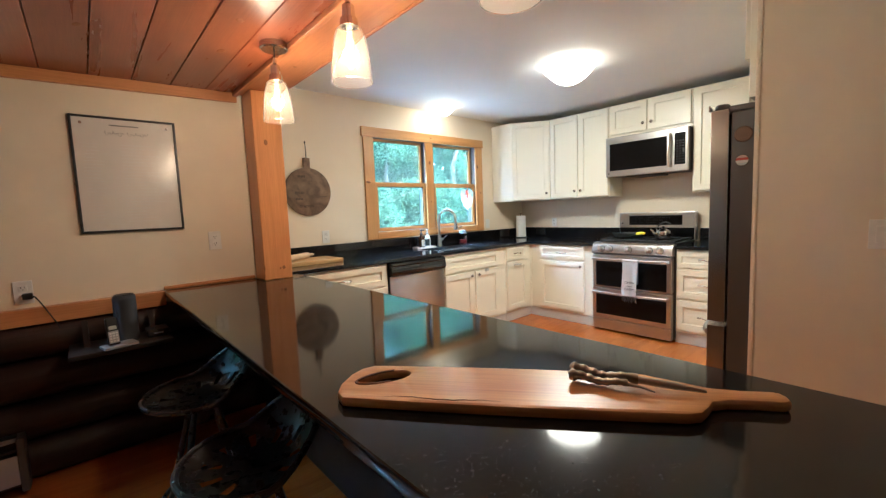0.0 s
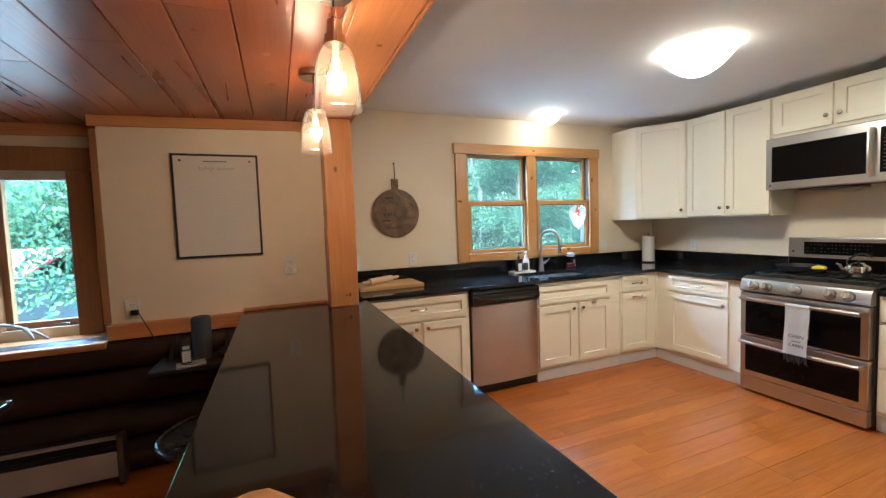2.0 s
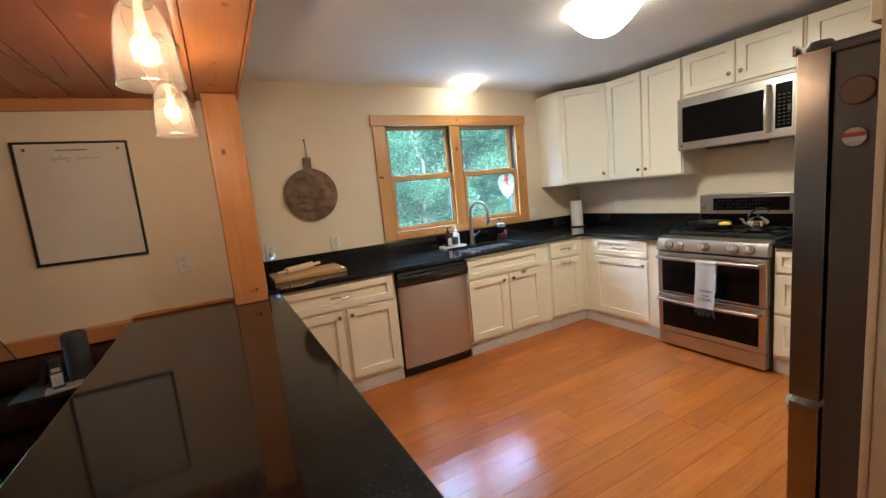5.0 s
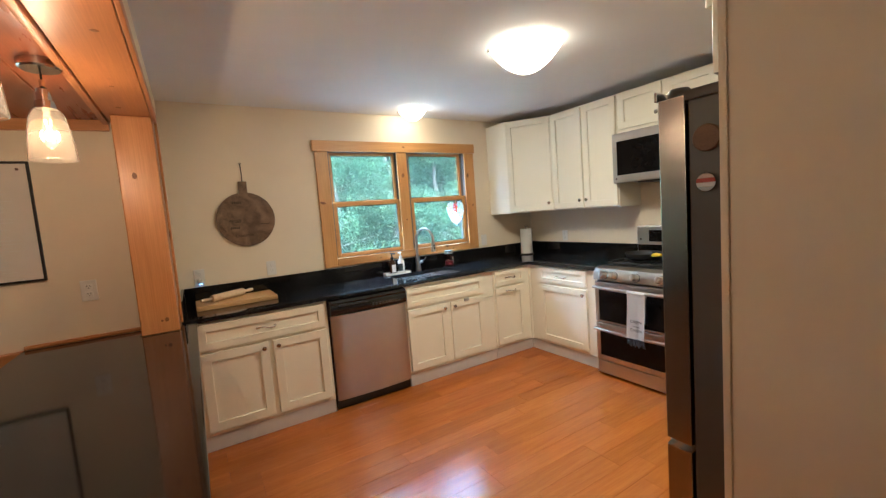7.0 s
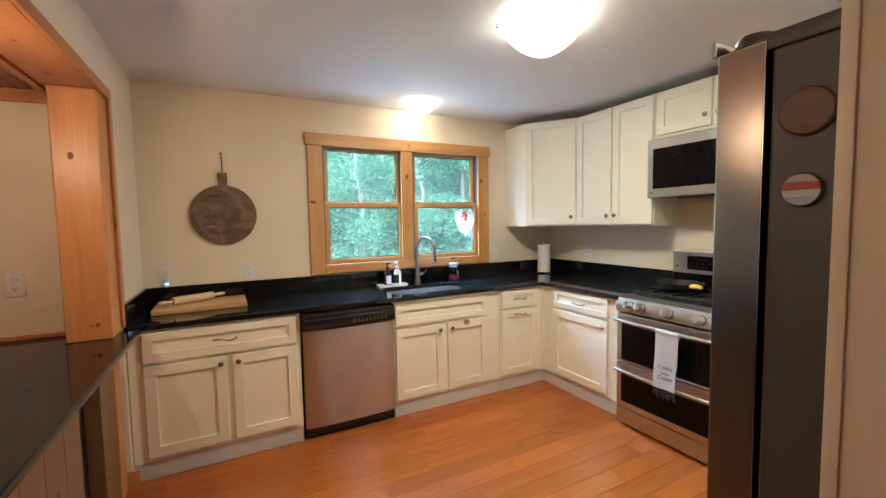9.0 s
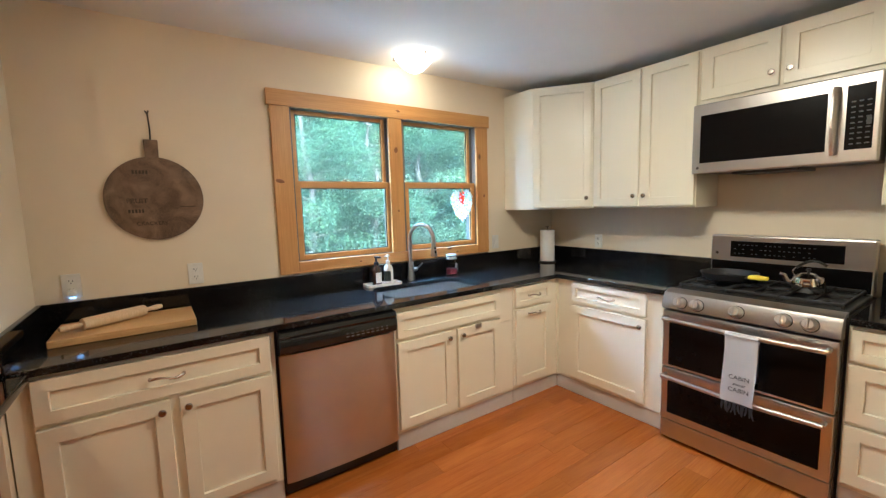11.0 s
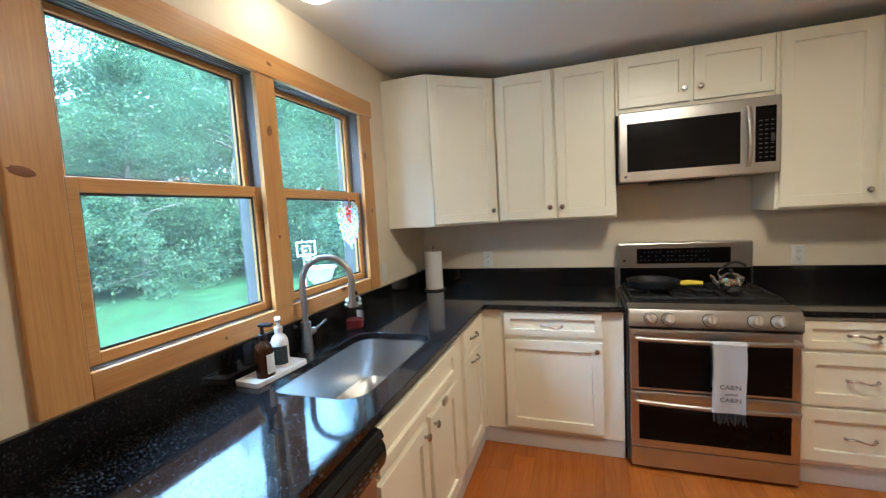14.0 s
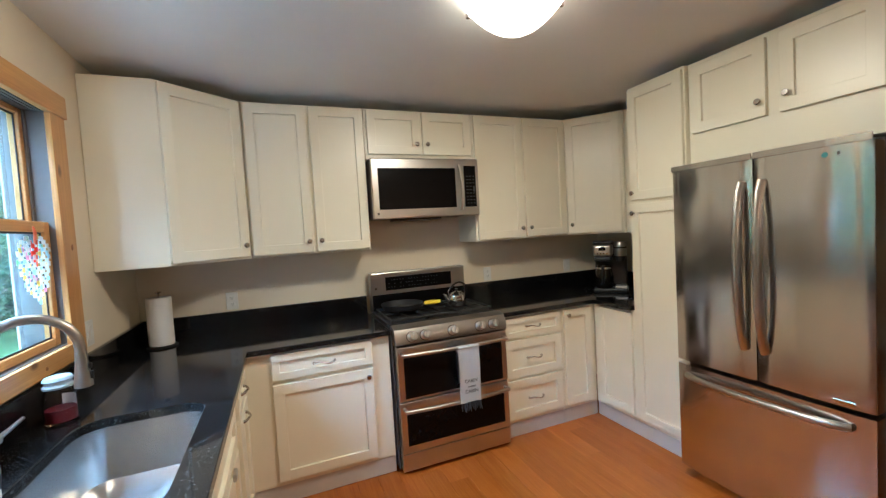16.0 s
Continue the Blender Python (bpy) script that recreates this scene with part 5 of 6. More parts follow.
def bar_stool(x, y, turn):
    root = thing("bar_stool", "black metal bar stool with a slotted bucket seat", "bar stool", pose(x, y, 0, 0, 0, turn), "stools at the bar")
    bm = bmesh.new()
    n, rows = 40, 7
    grid = []
    for j in range(rows + 1):
        u = j / rows
        ring = []
        for i in range(n):
            a = 2 * math.pi * i / n
            r = 0.015 + 0.185 * u
            back = max(0.0, -math.cos(a)) ** 1.3
            z = 0.585 + 0.012 * u + (0.16 * back + 0.018) * u ** 4
            ring.append(bm.verts.new((r * math.cos(a) * 0.98, r * math.sin(a), z)))
        grid.append(ring)
    for j in range(rows):
        for i in range(n):
            if j in (3, 4) and i % 4 == 1:
                continue
            bm.faces.new((grid[j][i], grid[j][(i + 1) % n], grid[j + 1][(i + 1) % n], grid[j + 1][i]))
    bm.faces.new(grid[0])
    bmesh.ops.solidify(bm, geom=bm.faces[:], thickness=0.006)
    part("seat", bm, SEATM, root, "black bucket seat with slots")
    rim = []
    for i in range(41):
        a = 2 * math.pi * i / 40
        back = max(0.0, -math.cos(a)) ** 1.3
        rim.append((0.2 * math.cos(a) * 0.98, 0.2 * math.sin(a), 0.585 + 0.03 + 0.16 * back))
    part("seat_rim", tube(rim, 0.0095, 8), SEATM, root)
    part("hub", cyl((0, 0, 0.50), (0, 0, 0.582), 0.035, 0.06), SEATM, root)
    for i in range(4):
        a = radians(45 + 90 * i)
        ca, sa = math.cos(a), math.sin(a)
        part("leg", tube([(0.05 * ca, 0.05 * sa, 0.56), (0.13 * ca, 0.13 * sa, 0.3), (0.22 * ca, 0.22 * sa, 0.004)], 0.012, 8), SEATM, root)
    part("foot_ring", tube([(0.165 * math.cos(radians(12 * i)), 0.165 * math.sin(radians(12 * i)), 0.2) for i in range(31)], 0.009, 8), SEATM, root)


bar_stool(-0.735, 2.29, 180)
bar_stool(-0.72, 1.66, 172)

table = thing("dining_table", "glossy dark wooden dining table", "table", pose(-2.2, 2.0, 0))
part("tabletop", box((-0.75, -0.65, 0.715), (0.70, 0.66, 0.75), 0.008), wood("glossy_walnut", (0.03, 0.014, 0.008), (0.08, 0.04, 0.022), "x", 0.08, 9, 50, 0, 9), table)
for x, y in ((-0.66, -0.56), (0.40, -0.56), (-0.66, 0.50), (0.40, 0.50)):
    part("leg", box((x - 0.035, y - 0.035, 0), (x + 0.035, y + 0.035, 0.714), 0.006), BLACK_WOOD, table)

ANTLER = paint("antler_bone", (0.42, 0.35, 0.27), 0.5, 60, 0.3, 0.3)
antler = thing("antler", "pale shed antler lying on the window sill", "antler", pose(-1.98, 3.50, 0.80))
part("main_beam", tube(curve(lambda u: (-0.30 + 0.56 * u, -0.02 + 0.05 * math.sin(3 * u), 0.02 + 0.10 * math.sin(math.pi * u) ** 0.8), 16), [0.016 - 0.0006 * i for i in range(17)], 9), ANTLER, antler)
for u0, dx, dz in ((0.25, -0.10, 0.05), (0.55, 0.05, -0.07), (0.8, 0.07, -0.055)):
    bx0, bz0 = -0.30 + 0.56 * u0, 0.02 + 0.10 * math.sin(math.pi * u0) ** 0.8
    part("tine", tube([(bx0, 0.01, bz0), (bx0 + dx * 0.5, -0.03, bz0 + dz * 0.3), (bx0 + dx, -0.06, max(0.008, bz0 + dz))], [0.012, 0.009, 0.003], 8), ANTLER, antler)

# ---- things in the kitchen ----
rb = thing("wall_board", "round weathered wooden board with burnt lettering, hung on the wall", "wall decor", pose(0.503, NORTH - 0.003, 1.508))
pts = []
for i in range(60):
    a = radians(98 + 344 * i / 59)
    pts.append((0.213 * math.cos(a), 0.213 * math.sin(a)))
pts += [(0.031, 0.30), (-0.031, 0.30)]
bm = prism(pts, 0.0, 0.019, (), 0.003)
part("disc", bm, GREY_WOOD, rb, "", pose(0, -0.001, 0, 90, 0, 0))
FAINT_BURN = plastic("faded_letters", (0.045, 0.030, 0.020), 0.7)
BURN = plastic("burnt_letters", (0.014, 0.010, 0.008), 0.7)
letters("FRUIT", 0.034, BURN, rb, pose(-0.08, -0.0208, -0.012, 90, 0, 0), "burnt_lettering")
letters("CRACKERS", 0.027, BURN, rb, pose(-0.025, -0.0208, -0.128, 90, 0, 0), "burnt_lettering")
for x0, z0, n in ((-0.12, -0.072, 5), (-0.09, 0.125, 5), (0.10, -0.045, 1)):
    bm = bmesh.new()
    for i in range(n):
        put_box(bm, (x0 + i * 0.014, -0.0214, z0), (x0 + i * 0.014 + (0.009 if n > 1 else 0.07), -0.0204, z0 + (0.018 if n > 1 else 0.003)))
    part("burnt_mark", bm, FAINT_BURN, rb)
part("leather_loop", tube([(0, -0.012, 0.285), (0.002, -0.014, 0.35), (-0.001, -0.012, 0.43), (0.004, -0.008, 0.445)], 0.0035, 6), BURN, rb, "dark leather hanging loop")
part("nail", cyl((-0.002, 0.0, 0.43), (-0.010, -0.022, 0.44), 0.003, seg=8), BURN, rb)

block = thing("chopping_board", "thick maple chopping board on the worktop", "cutting board", pose(0.35, 3.78, COUNTER, 0, 0, 0.5))
part("slab", box((-0.262, -0.165, 0.0006), (0.262, 0.165, 0.032), 0.004), BUTCHER, block)
pin = thing("rolling_pin", "pale wooden rolling pin lying on the chopping board", "rolling pin", pose(0.30, 3.80, COUNTER + 0.033, 0, 0, 33))
prof = [(0, -0.215), (0.010, -0.213), (0.014, -0.19), (0.010, -0.15), (0.009, -0.132), (0.025, -0.13), (0.0265, -0.11), (0.0265, 0.11), (0.025, 0.13), (0.009, 0.132), (0.010, 0.15), (0.014, 0.19), (0.010, 0.213), (0, 0.215)]
part("roller", lathe(prof, seg=28), PALE_WOOD, pin, "", pose(0, 0, 0.0268, 0, 90, 0))

TRAYM = paint("cream_stone", (0.66, 0.61, 0.53), 0.5, 80, 0.15, 0.1)
tray = thing("soap_tray", "cream stone tray beside the sink", "tray", pose(1.735, 3.895, COUNTER, 0, 0, -4))
bm = bmesh.new()
rings = []
for ins, z in ((0, 0.001), (0, 0.018), (0.006, 0.019), (0.009, 0.012)):
    rings.append([bm.verts.new((x, y, z)) for x, y in round_rect(-0.125 + ins, 0.125 - ins, -0.055 + ins, 0.055 - ins, 0.012, 3)])
for a, b in zip(rings, rings[1:]):
    for i in range(len(a)):
        bm.faces.new((a[i], a[(i + 1) % len(a)], b[(i + 1) % len(a)], b[i]))
bm.faces.new(rings[0][::-1])
bm.faces.new(rings[-1])
part("dish", bm, TRAYM, tray)


def pump_bottle(x, y, body, pump, label, tall, tag, turn):
    root = thing("soap_bottle", label, "soap bottle", pose(x, y, COUNTER + 0.0125, 0, 0, turn), "pump bottles in the tray")
    r = 0.032
    part("flask", lathe([(0, 0), (r, 0), (r, tall * 0.72), (r * 0.8, tall * 0.86), (0.014, tall * 0.94), (0.013, tall), (0, tall)], seg=28), body, root)
    bm = lathe([(0, tall), (0.0155, tall), (0.0155, tall + 0.018), (0.007, tall + 0.02), (0.006, tall + 0.048), (0, tall + 0.048)], seg=18)
    put_box(bm, (-0.011, -0.042, tall + 0.046), (0.011, 0.012, tall + 0.058), 0.004)
    part("pump", bm, pump, root, "pump top")
    bm = bmesh.new()
    vs = []
    for i in range(9):
        a = radians(-90 - 50 + 100 * i / 8)
        vs.append((bm.verts.new(((r + 0.0007) * math.cos(a), (r + 0.0007) * math.sin(a), tall * 0.10)), bm.verts.new(((r + 0.0007) * math.cos(a), (r + 0.0007) * math.sin(a), tall * 0.62))))
    for a, b in zip(vs, vs[1:]):
        bm.faces.new((a[0], b[0], b[1], a[1]))
    part("paper_label", bm, tag, root, "printed paper label")
    bm = bmesh.new()
    for k in range(4):
        a0, a1 = radians(-108), radians(-80 + 5 * (k % 2))
        z = tall * (0.5 - 0.09 * k)
        p = [bm.verts.new(((r + 0.0012) * math.cos(a), (r + 0.0012) * math.sin(a), zz)) for a, zz in ((a0, z), (a1, z), (a1, z + 0.004), (a0, z + 0.004))]
        bm.faces.new(p)
    part("label_print", bm, INK, root)


AMBER = plastic("amber_bottle", (0.035, 0.012, 0.004), 0.12)
GREEN_TAG = plastic("dark_green_tag", (0.03, 0.04, 0.035), 0.4)
WHITE_TAG = plastic("white_tag", (0.72, 0.70, 0.66), 0.5)
pump_bottle(1.69, 3.888, AMBER, BLACK, "amber pump bottle with a white paper label", 0.135, WHITE_TAG, 15)
pump_bottle(1.785, 3.90, WHITE, WHITE, "white pump bottle with a dark green label", 0.135, GREEN_TAG, -48)

JAR = clear_glass("jar_glass", (0.98, 0.99, 1.0), 0.02, 1.2)
jar = thing("jar_candle", "red jar candle with a glass lid", "candle", pose(2.335, 3.905, COUNTER))
g = part("jar", lathe([(0, 0.001), (0.043, 0.001), (0.047, 0.01), (0.047, 0.095), (0.036, 0.115), (0.036, 0.122), (0.033, 0.122), (0.033, 0.114), (0.043, 0.093), (0.043, 0.012), (0, 0.008)], seg=32), JAR, jar, "clear glass jar")
g.visible_shadow = False
part("wax", lathe([(0, 0.009), (0.042, 0.009), (0.042, 0.05), (0, 0.049)], seg=28), plastic("red_wax", (0.10, 0.008, 0.014), 0.4), jar, "dark red wax")
part("lid", lathe([(0, 0.123), (0.043, 0.123), (0.045, 0.13), (0.038, 0.136), (0.038, 0.144), (0.043, 0.15), (0.036, 0.16), (0, 0.162)], seg=28), plastic("lid_glass", (0.42, 0.50, 0.55), 0.12), jar, "bluish glass lid")
bm = bmesh.new()
vs = []
for i in range(9):
    a = radians(-55 + 70 * i / 8)
    vs.append((bm.verts.new((0.0477 * math.cos(a), 0.0477 * math.sin(a), 0.025)), bm.verts.new((0.0477 * math.cos(a), 0.0477 * math.sin(a), 0.085))))
for a, b in zip(vs, vs[1:]):
    bm.faces.new((a[0], b[0], b[1], a[1]))
part("paper_label", bm, WHITE_TAG, jar)

tw = thing("paper_towel", "white paper towel roll on an upright holder", "paper towel", pose(3.355, 3.835, COUNTER))
TISSUE = paint("tissue", (0.80, 0.77, 0.72), 0.85, 300, 0.3, 0.02)
part("holder_base", lathe([(0, 0.0005), (0.078, 0.0005), (0.08, 0.006), (0.074, 0.012), (0, 0.012)], seg=32), BLACK, tw)
part("roll", lathe([(0.02, 0.013), (0.062, 0.013), (0.064, 0.016), (0.064, 0.288), (0.062, 0.291), (0.02, 0.291), (0.02, 0.013)], seg=40), TISSUE, tw)
part("finial", lathe([(0, 0.30), (0.007, 0.30), (0.007, 0.312), (0.017, 0.318), (0.017, 0.324), (0, 0.327)], seg=18), NICKEL, tw)
part("rod", cyl((0, 0, 0.012), (0, 0, 0.301), 0.006, seg=10), NICKEL, tw)

pan = thing("frying_pan", "black frying pan with a yellow handle sleeve", "pan", pose(3.30, 2.385, 0.9365))
part("bowl", lathe([(0, 0.0005), (0.115, 0.0005), (0.13, 0.012), (0.145, 0.045), (0.148, 0.046), (0.134, 0.012), (0.118, 0.006), (0, 0.005)], seg=40), IRON, pan)
part("handle", tube([(-0.09, -0.115, 0.035), (-0.11, -0.15, 0.045), (-0.15, -0.225, 0.05)], 0.010, 8, 0.7), IRON, pan)
part("handle_sleeve", tube([(-0.098, -0.135, 0.043), (-0.118, -0.17, 0.049), (-0.152, -0.232, 0.053)], [0.014, 0.017, 0.012], 10, 0.75), plastic("yellow_silicone", (0.85, 0.66, 0.02), 0.4), pan, "bright yellow silicone sleeve")

ket = thing("kettle", "small polished steel kettle with a curved black handle", "kettle", pose(3.21, 2.0, 0.9365))
part("pot", lathe([(0, 0.0005), (0.060, 0.0005), (0.068, 0.012), (0.070, 0.05), (0.062, 0.075), (0.04, 0.088), (0.036, 0.09), (0, 0.09)], seg=36), CHROME, ket)
part("lid", lathe([(0, 0.1), (0.006, 0.1), (0.03, 0.096), (0.037, 0.0905), (0, 0.0905)], seg=28), CHROME, ket)
part("lid_knob", lathe([(0, 0.1), (0.006, 0.1), (0.007, 0.108), (0.011, 0.112), (0.009, 0.12), (0, 0.121)], seg=16), BLACK, ket)
part("spout", tube([(-0.01, 0.055, 0.035), (-0.013, 0.082, 0.05), (-0.016, 0.094, 0.078), (-0.02, 0.112, 0.086)], [0.017, 0.013, 0.010, 0.009], 12), CHROME, ket)
part("handle", tube(curve(lambda u: (0.0, 0.05 - 0.12 * u, 0.085 + 0.075 * math.sin(math.pi * (0.15 + 0.6 * u))), 12), 0.007, 8), BLACK, ket, "curved black handle")
part("handle_wire", tube(curve(lambda u: (0.0, 0.05 + 0.014 * math.sin(math.pi * u), 0.075 + 0.045 * u), 8), 0.003, 6), CHROME, ket)

FABRIC = paint("white_cotton", (0.87, 0.87, 0.88), 0.9, 500, 0.35, 0.03, 0.1)
towel = thing("tea_towel", "white printed tea towel over the upper oven handle", "towel", pose(2.80, 2.135, 0.752, 0, 0, -90))
bm = bmesh.new()
rows = []
for j in range(27):
    s = j / 26
    row = []
    for i in range(13):
        u = i / 12
        x = -0.07 + 0.14 * u
        fold = 0.0045 * math.sin(7 * u + 0.6) * (0.2 + s)
        if s < 0.12:
            a = math.pi * s / 0.12
            y, z = -0.007 + 0.0165 * math.cos(a) - 0.01, 0.0165 * math.sin(a) - 0.0
            z += 0.001
        else:
            y, z = -0.0245 - fold - 0.010 * (s - 0.12), -(s - 0.12) / 0.88 * 0.335
        row.append(bm.verts.new((x + 0.004 * math.sin(5 * s), y, z)))
    rows.append(row)
for j in range(9):
    rows.insert(0, [bm.verts.new((-0.07 + 0.14 * i / 12, 0.0005, -0.001 - 0.22 * (j + 1) / 9)) for i in range(13)])
for a, b in zip(rows, rows[1:]):
    for i in range(12):
        bm.faces.new((a[i], a[i + 1], b[i + 1], b[i]))
bmesh.ops.solidify(bm, geom=bm.faces[:], thickness=0.0018)
part("cloth", bm, FABRIC, towel)
PRINT = plastic("towel_print", (0.07, 0.07, 0.075), 0.9)
letters("CABIN", 0.030, PRINT, towel, pose(0.004, -0.0365, -0.205, 88, 0, 0), "printed_lettering")
letters("sweet", 0.022, PRINT, towel, pose(0.004, -0.0375, -0.238, 88, 0, 0), "printed_lettering", shear=0.35)
letters("CABIN", 0.030, PRINT, towel, pose(0.004, -0.0385, -0.268, 88, 0, 0), "printed_lettering")
FRINGE = plastic("dark_fringe", (0.03, 0.03, 0.035), 0.9)
for i in range(12):
    x = -0.064 + 0.128 * i / 11
    part("tassel", tube([(x, -0.0345, -0.335), (x + 0.004 * math.sin(i * 2.1), -0.036, -0.36), (x + 0.007 * math.sin(i * 1.3), -0.036, -0.383 - 0.006 * (i % 3))], [0.0042, 0.0055, 0.003], 6), FRINGE, towel)

cm = thing("coffee_maker", "black and steel twin coffee maker in the corner", "coffee maker", pose(3.125, 0.63, COUNTER, 0, 0, -138) @ Matrix.Scale(1.12, 4))
part("base", box((-0.115, -0.11, 0.0006), (0.115, 0.10, 0.03), 0.008), BLACK, cm)
part("back_tower", box((-0.11, 0.02, 0.031), (0.11, 0.10, 0.36), 0.012), BLACK, cm)
part("brew_head", box((-0.115, -0.11, 0.262), (0.022, 0.019, 0.35), 0.022, 4), STEEL, cm, "brushed steel brew head")
part("head_lid", box((-0.112, -0.105, 0.351), (0.02, 0.019, 0.374), 0.010, 3), BLACK, cm, "black hinged lid")
part("filter_basket", box((-0.105, -0.10, 0.225), (0.012, 0.019, 0.261), 0.012, 3), BLACK, cm)
part("side_head", lathe([(0, 0.262), (0.040, 0.262), (0.042, 0.268), (0.042, 0.316), (0, 0.316)], (0.07, -0.045, 0), 28), STEEL, cm, "brushed steel single-serve head")
part("side_collar", lathe([(0, 0.3165), (0.041, 0.3165), (0.041, 0.328), (0, 0.328)], (0.07, -0.045, 0), 28), BLACK, cm)
part("side_lid", lathe([(0, 0.3285), (0.042, 0.3285), (0.042, 0.358), (0.036, 0.366), (0, 0.368)], (0.07, -0.045, 0), 28), STEEL, cm, "brushed steel cap")
part("side_spout", lathe([(0, 0.225), (0.028, 0.225), (0.038, 0.261), (0, 0.261)], (0.07, -0.045, 0), 24), BLACK, cm)
part("screen", box((-0.072, -0.1115, 0.305), (-0.025, -0.1095, 0.333), 0.0008), BLACK_GLASS, cm, "small black display")
for i in range(4):
    part("button", cyl((-0.08 + 0.021 * i, -0.1085, 0.285), (-0.08 + 0.021 * i, -0.1135, 0.285), 0.006, seg=12), CHROME, cm)
cf = part("carafe", lathe([(0, 0.032), (0.055, 0.032), (0.062, 0.045), (0.064, 0.11), (0.05, 0.175), (0.046, 0.2), (0.0, 0.203)], (-0.046, -0.045, 0), 28), plastic("carafe_glass", (0.008, 0.007, 0.006), 0.1), cm, "dark glass carafe")
part("handle", tube([(-0.046, -0.09, 0.195), (-0.046, -0.135, 0.185), (-0.046, -0.14, 0.11), (-0.046, -0.108, 0.075)], 0.009, 8), BLACK, cf)
part("band", lathe([(0.0525, 0.17), (0.0535, 0.17), (0.0505, 0.182), (0.0495, 0.182), (0.0525, 0.17)], (-0.046, -0.045, 0), 28), CHROME, cf, "thin chrome band")
part("drip_tray", box((0.03, -0.10, 0.031), (0.108, 0.01, 0.046), 0.004), STEEL, cm)

# stained glass heart
heart = thing("suncatcher", "colourful heart-shaped suncatcher hanging in the window", "suncatcher", pose(2.535, NORTH + 0.012, 1.42))
random.seed(12)
shards = [(0.85, 0.85, 0.82), (0.80, 0.10, 0.04), (0.85, 0.68, 0.18), (0.35, 0.62, 0.30), (0.12, 0.28, 0.70), (0.88, 0.88, 0.86), (0.85, 0.42, 0.50), (0.62, 0.80, 0.88), (0.86, 0.84, 0.75)]
SHARDS = []
for i, c in enumerate(shards):
    m, n, l, bs = node_material("film_tint")
    t = n.new("ShaderNodeBsdfTranslucent")
    t.inputs[0].default_value = (*c, 1)
    bs.inputs["Base Color"].default_value = (*c, 1)
    mx = n.new("ShaderNodeMixShader")
    mx.inputs[0].default_value = 0.75
    l.new(bs.outputs[0], mx.inputs[1])
    l.new(t.outputs[0], mx.inputs[2])
    l.new(mx.outputs[0], n["Material Output"].inputs[0])
    SHARDS.append(m)


def in_heart(x, z):
    x, z = x / 0.105, z / 0.125 + 0.12
    return (x * x + z * z - 0.8) ** 3 - x * x * z ** 3 < 0


for r in range(22):
    for c in range(17):
        x, z = -0.112 + 0.0142 * c + 0.007 * (r % 2), -0.15 + 0.0142 * r
        if in_heart(x, z):
            pts = [(x + 0.0125 * math.cos(a) * random.uniform(0.75, 1.2), z + 0.0125 * math.sin(a) * random.uniform(0.75, 1.2)) for a in [math.pi / 4 + math.pi / 2 * k for k in range(4)]]
            bm = prism(pts, 0.0, 0.0015)
            warm = 1 if (abs(x) < 0.022 and z > 0.02 and random.random() < 0.8) else random.choice((0, 0, 5, 5, 8, 8, 7, 7, 6, 2, 3, 7, 0, 5, 5, 0))
            part("shard", bm, SHARDS[warm], heart, "", pose(0, 0.0018 * ((r * 3 + c * 2) % 7), 0, 90, 0, 0))
part("ribbon", tube([(0, 0.0, 0.10), (0.004, -0.002, 0.14), (0, 0.0, 0.165)], [0.008, 0.012, 0.006], 8, 0.3), plastic("orange_ribbon", (0.75, 0.12, 0.03), 0.5), heart, "orange ribbon loop")

# magnets
DISC = wood("magnet_wood", (0.10, 0.045, 0.02), (0.19, 0.09, 0.04), "z", 0.5, 14, 60, 0, 3)
mg = thing("wood_magnet", "round bark-edged wood slice magnet on the refrigerator", "magnet", pose(1.334, 0.967, 1.593, 0, 0, -90))
part("slice", lathe([(0, 0), (0.035, 0), (0.037, 0.004), (0.034, 0.008), (0, 0.008)], seg=32), DISC, mg, "", pose(0, 0, 0, 90, 0, 0))
mg2 = thing("badge_magnet", "round badge magnet with red, white and blue bands", "magnet", pose(1.334, 0.969, 1.472, 0, 0, -90))
part("shell", lathe([(0, 0), (0.026, 0), (0.0268, 0.003), (0.025, 0.007), (0, 0.0075)], seg=32), CHROME, mg2, "", pose(0, 0, 0, 90, 0, 0))
for k, c in enumerate(((0.45, 0.50, 0.55), (0.62, 0.62, 0.62), (0.45, 0.09, 0.07), (0.55, 0.40, 0.34))):
    z0, z1 = -0.0238 + 0.0119 * k, -0.0238 + 0.0119 * (k + 1) - 0.0007
    pts = []
    for z in (z0, (z0 + z1) / 2, z1):
        pts.append((math.sqrt(max(0.0, 0.0246 ** 2 - z * z)), z))
    pts += [(-x, z) for x, z in pts[::-1]]
    part("band", prism(pts, 0.0072, 0.0084), plastic("badge_band", c, 0.25), mg2, "", pose(0, 0, 0, 90, 0, 0))


# ---- outdoors ----
GRASS = paint("grass", (0.018, 0.044, 0.014), 0.9, 25, 0.9, 0.6, 0.1)
GRAVEL = paint("gravel", (0.31, 0.295, 0.27), 0.9, 90, 0.5, 0.2, 0.2)
BARK = wood("bark", (0.05, 0.04, 0.03), (0.14, 0.115, 0.09), "z", 0.9, 20, 40, 0, 9)


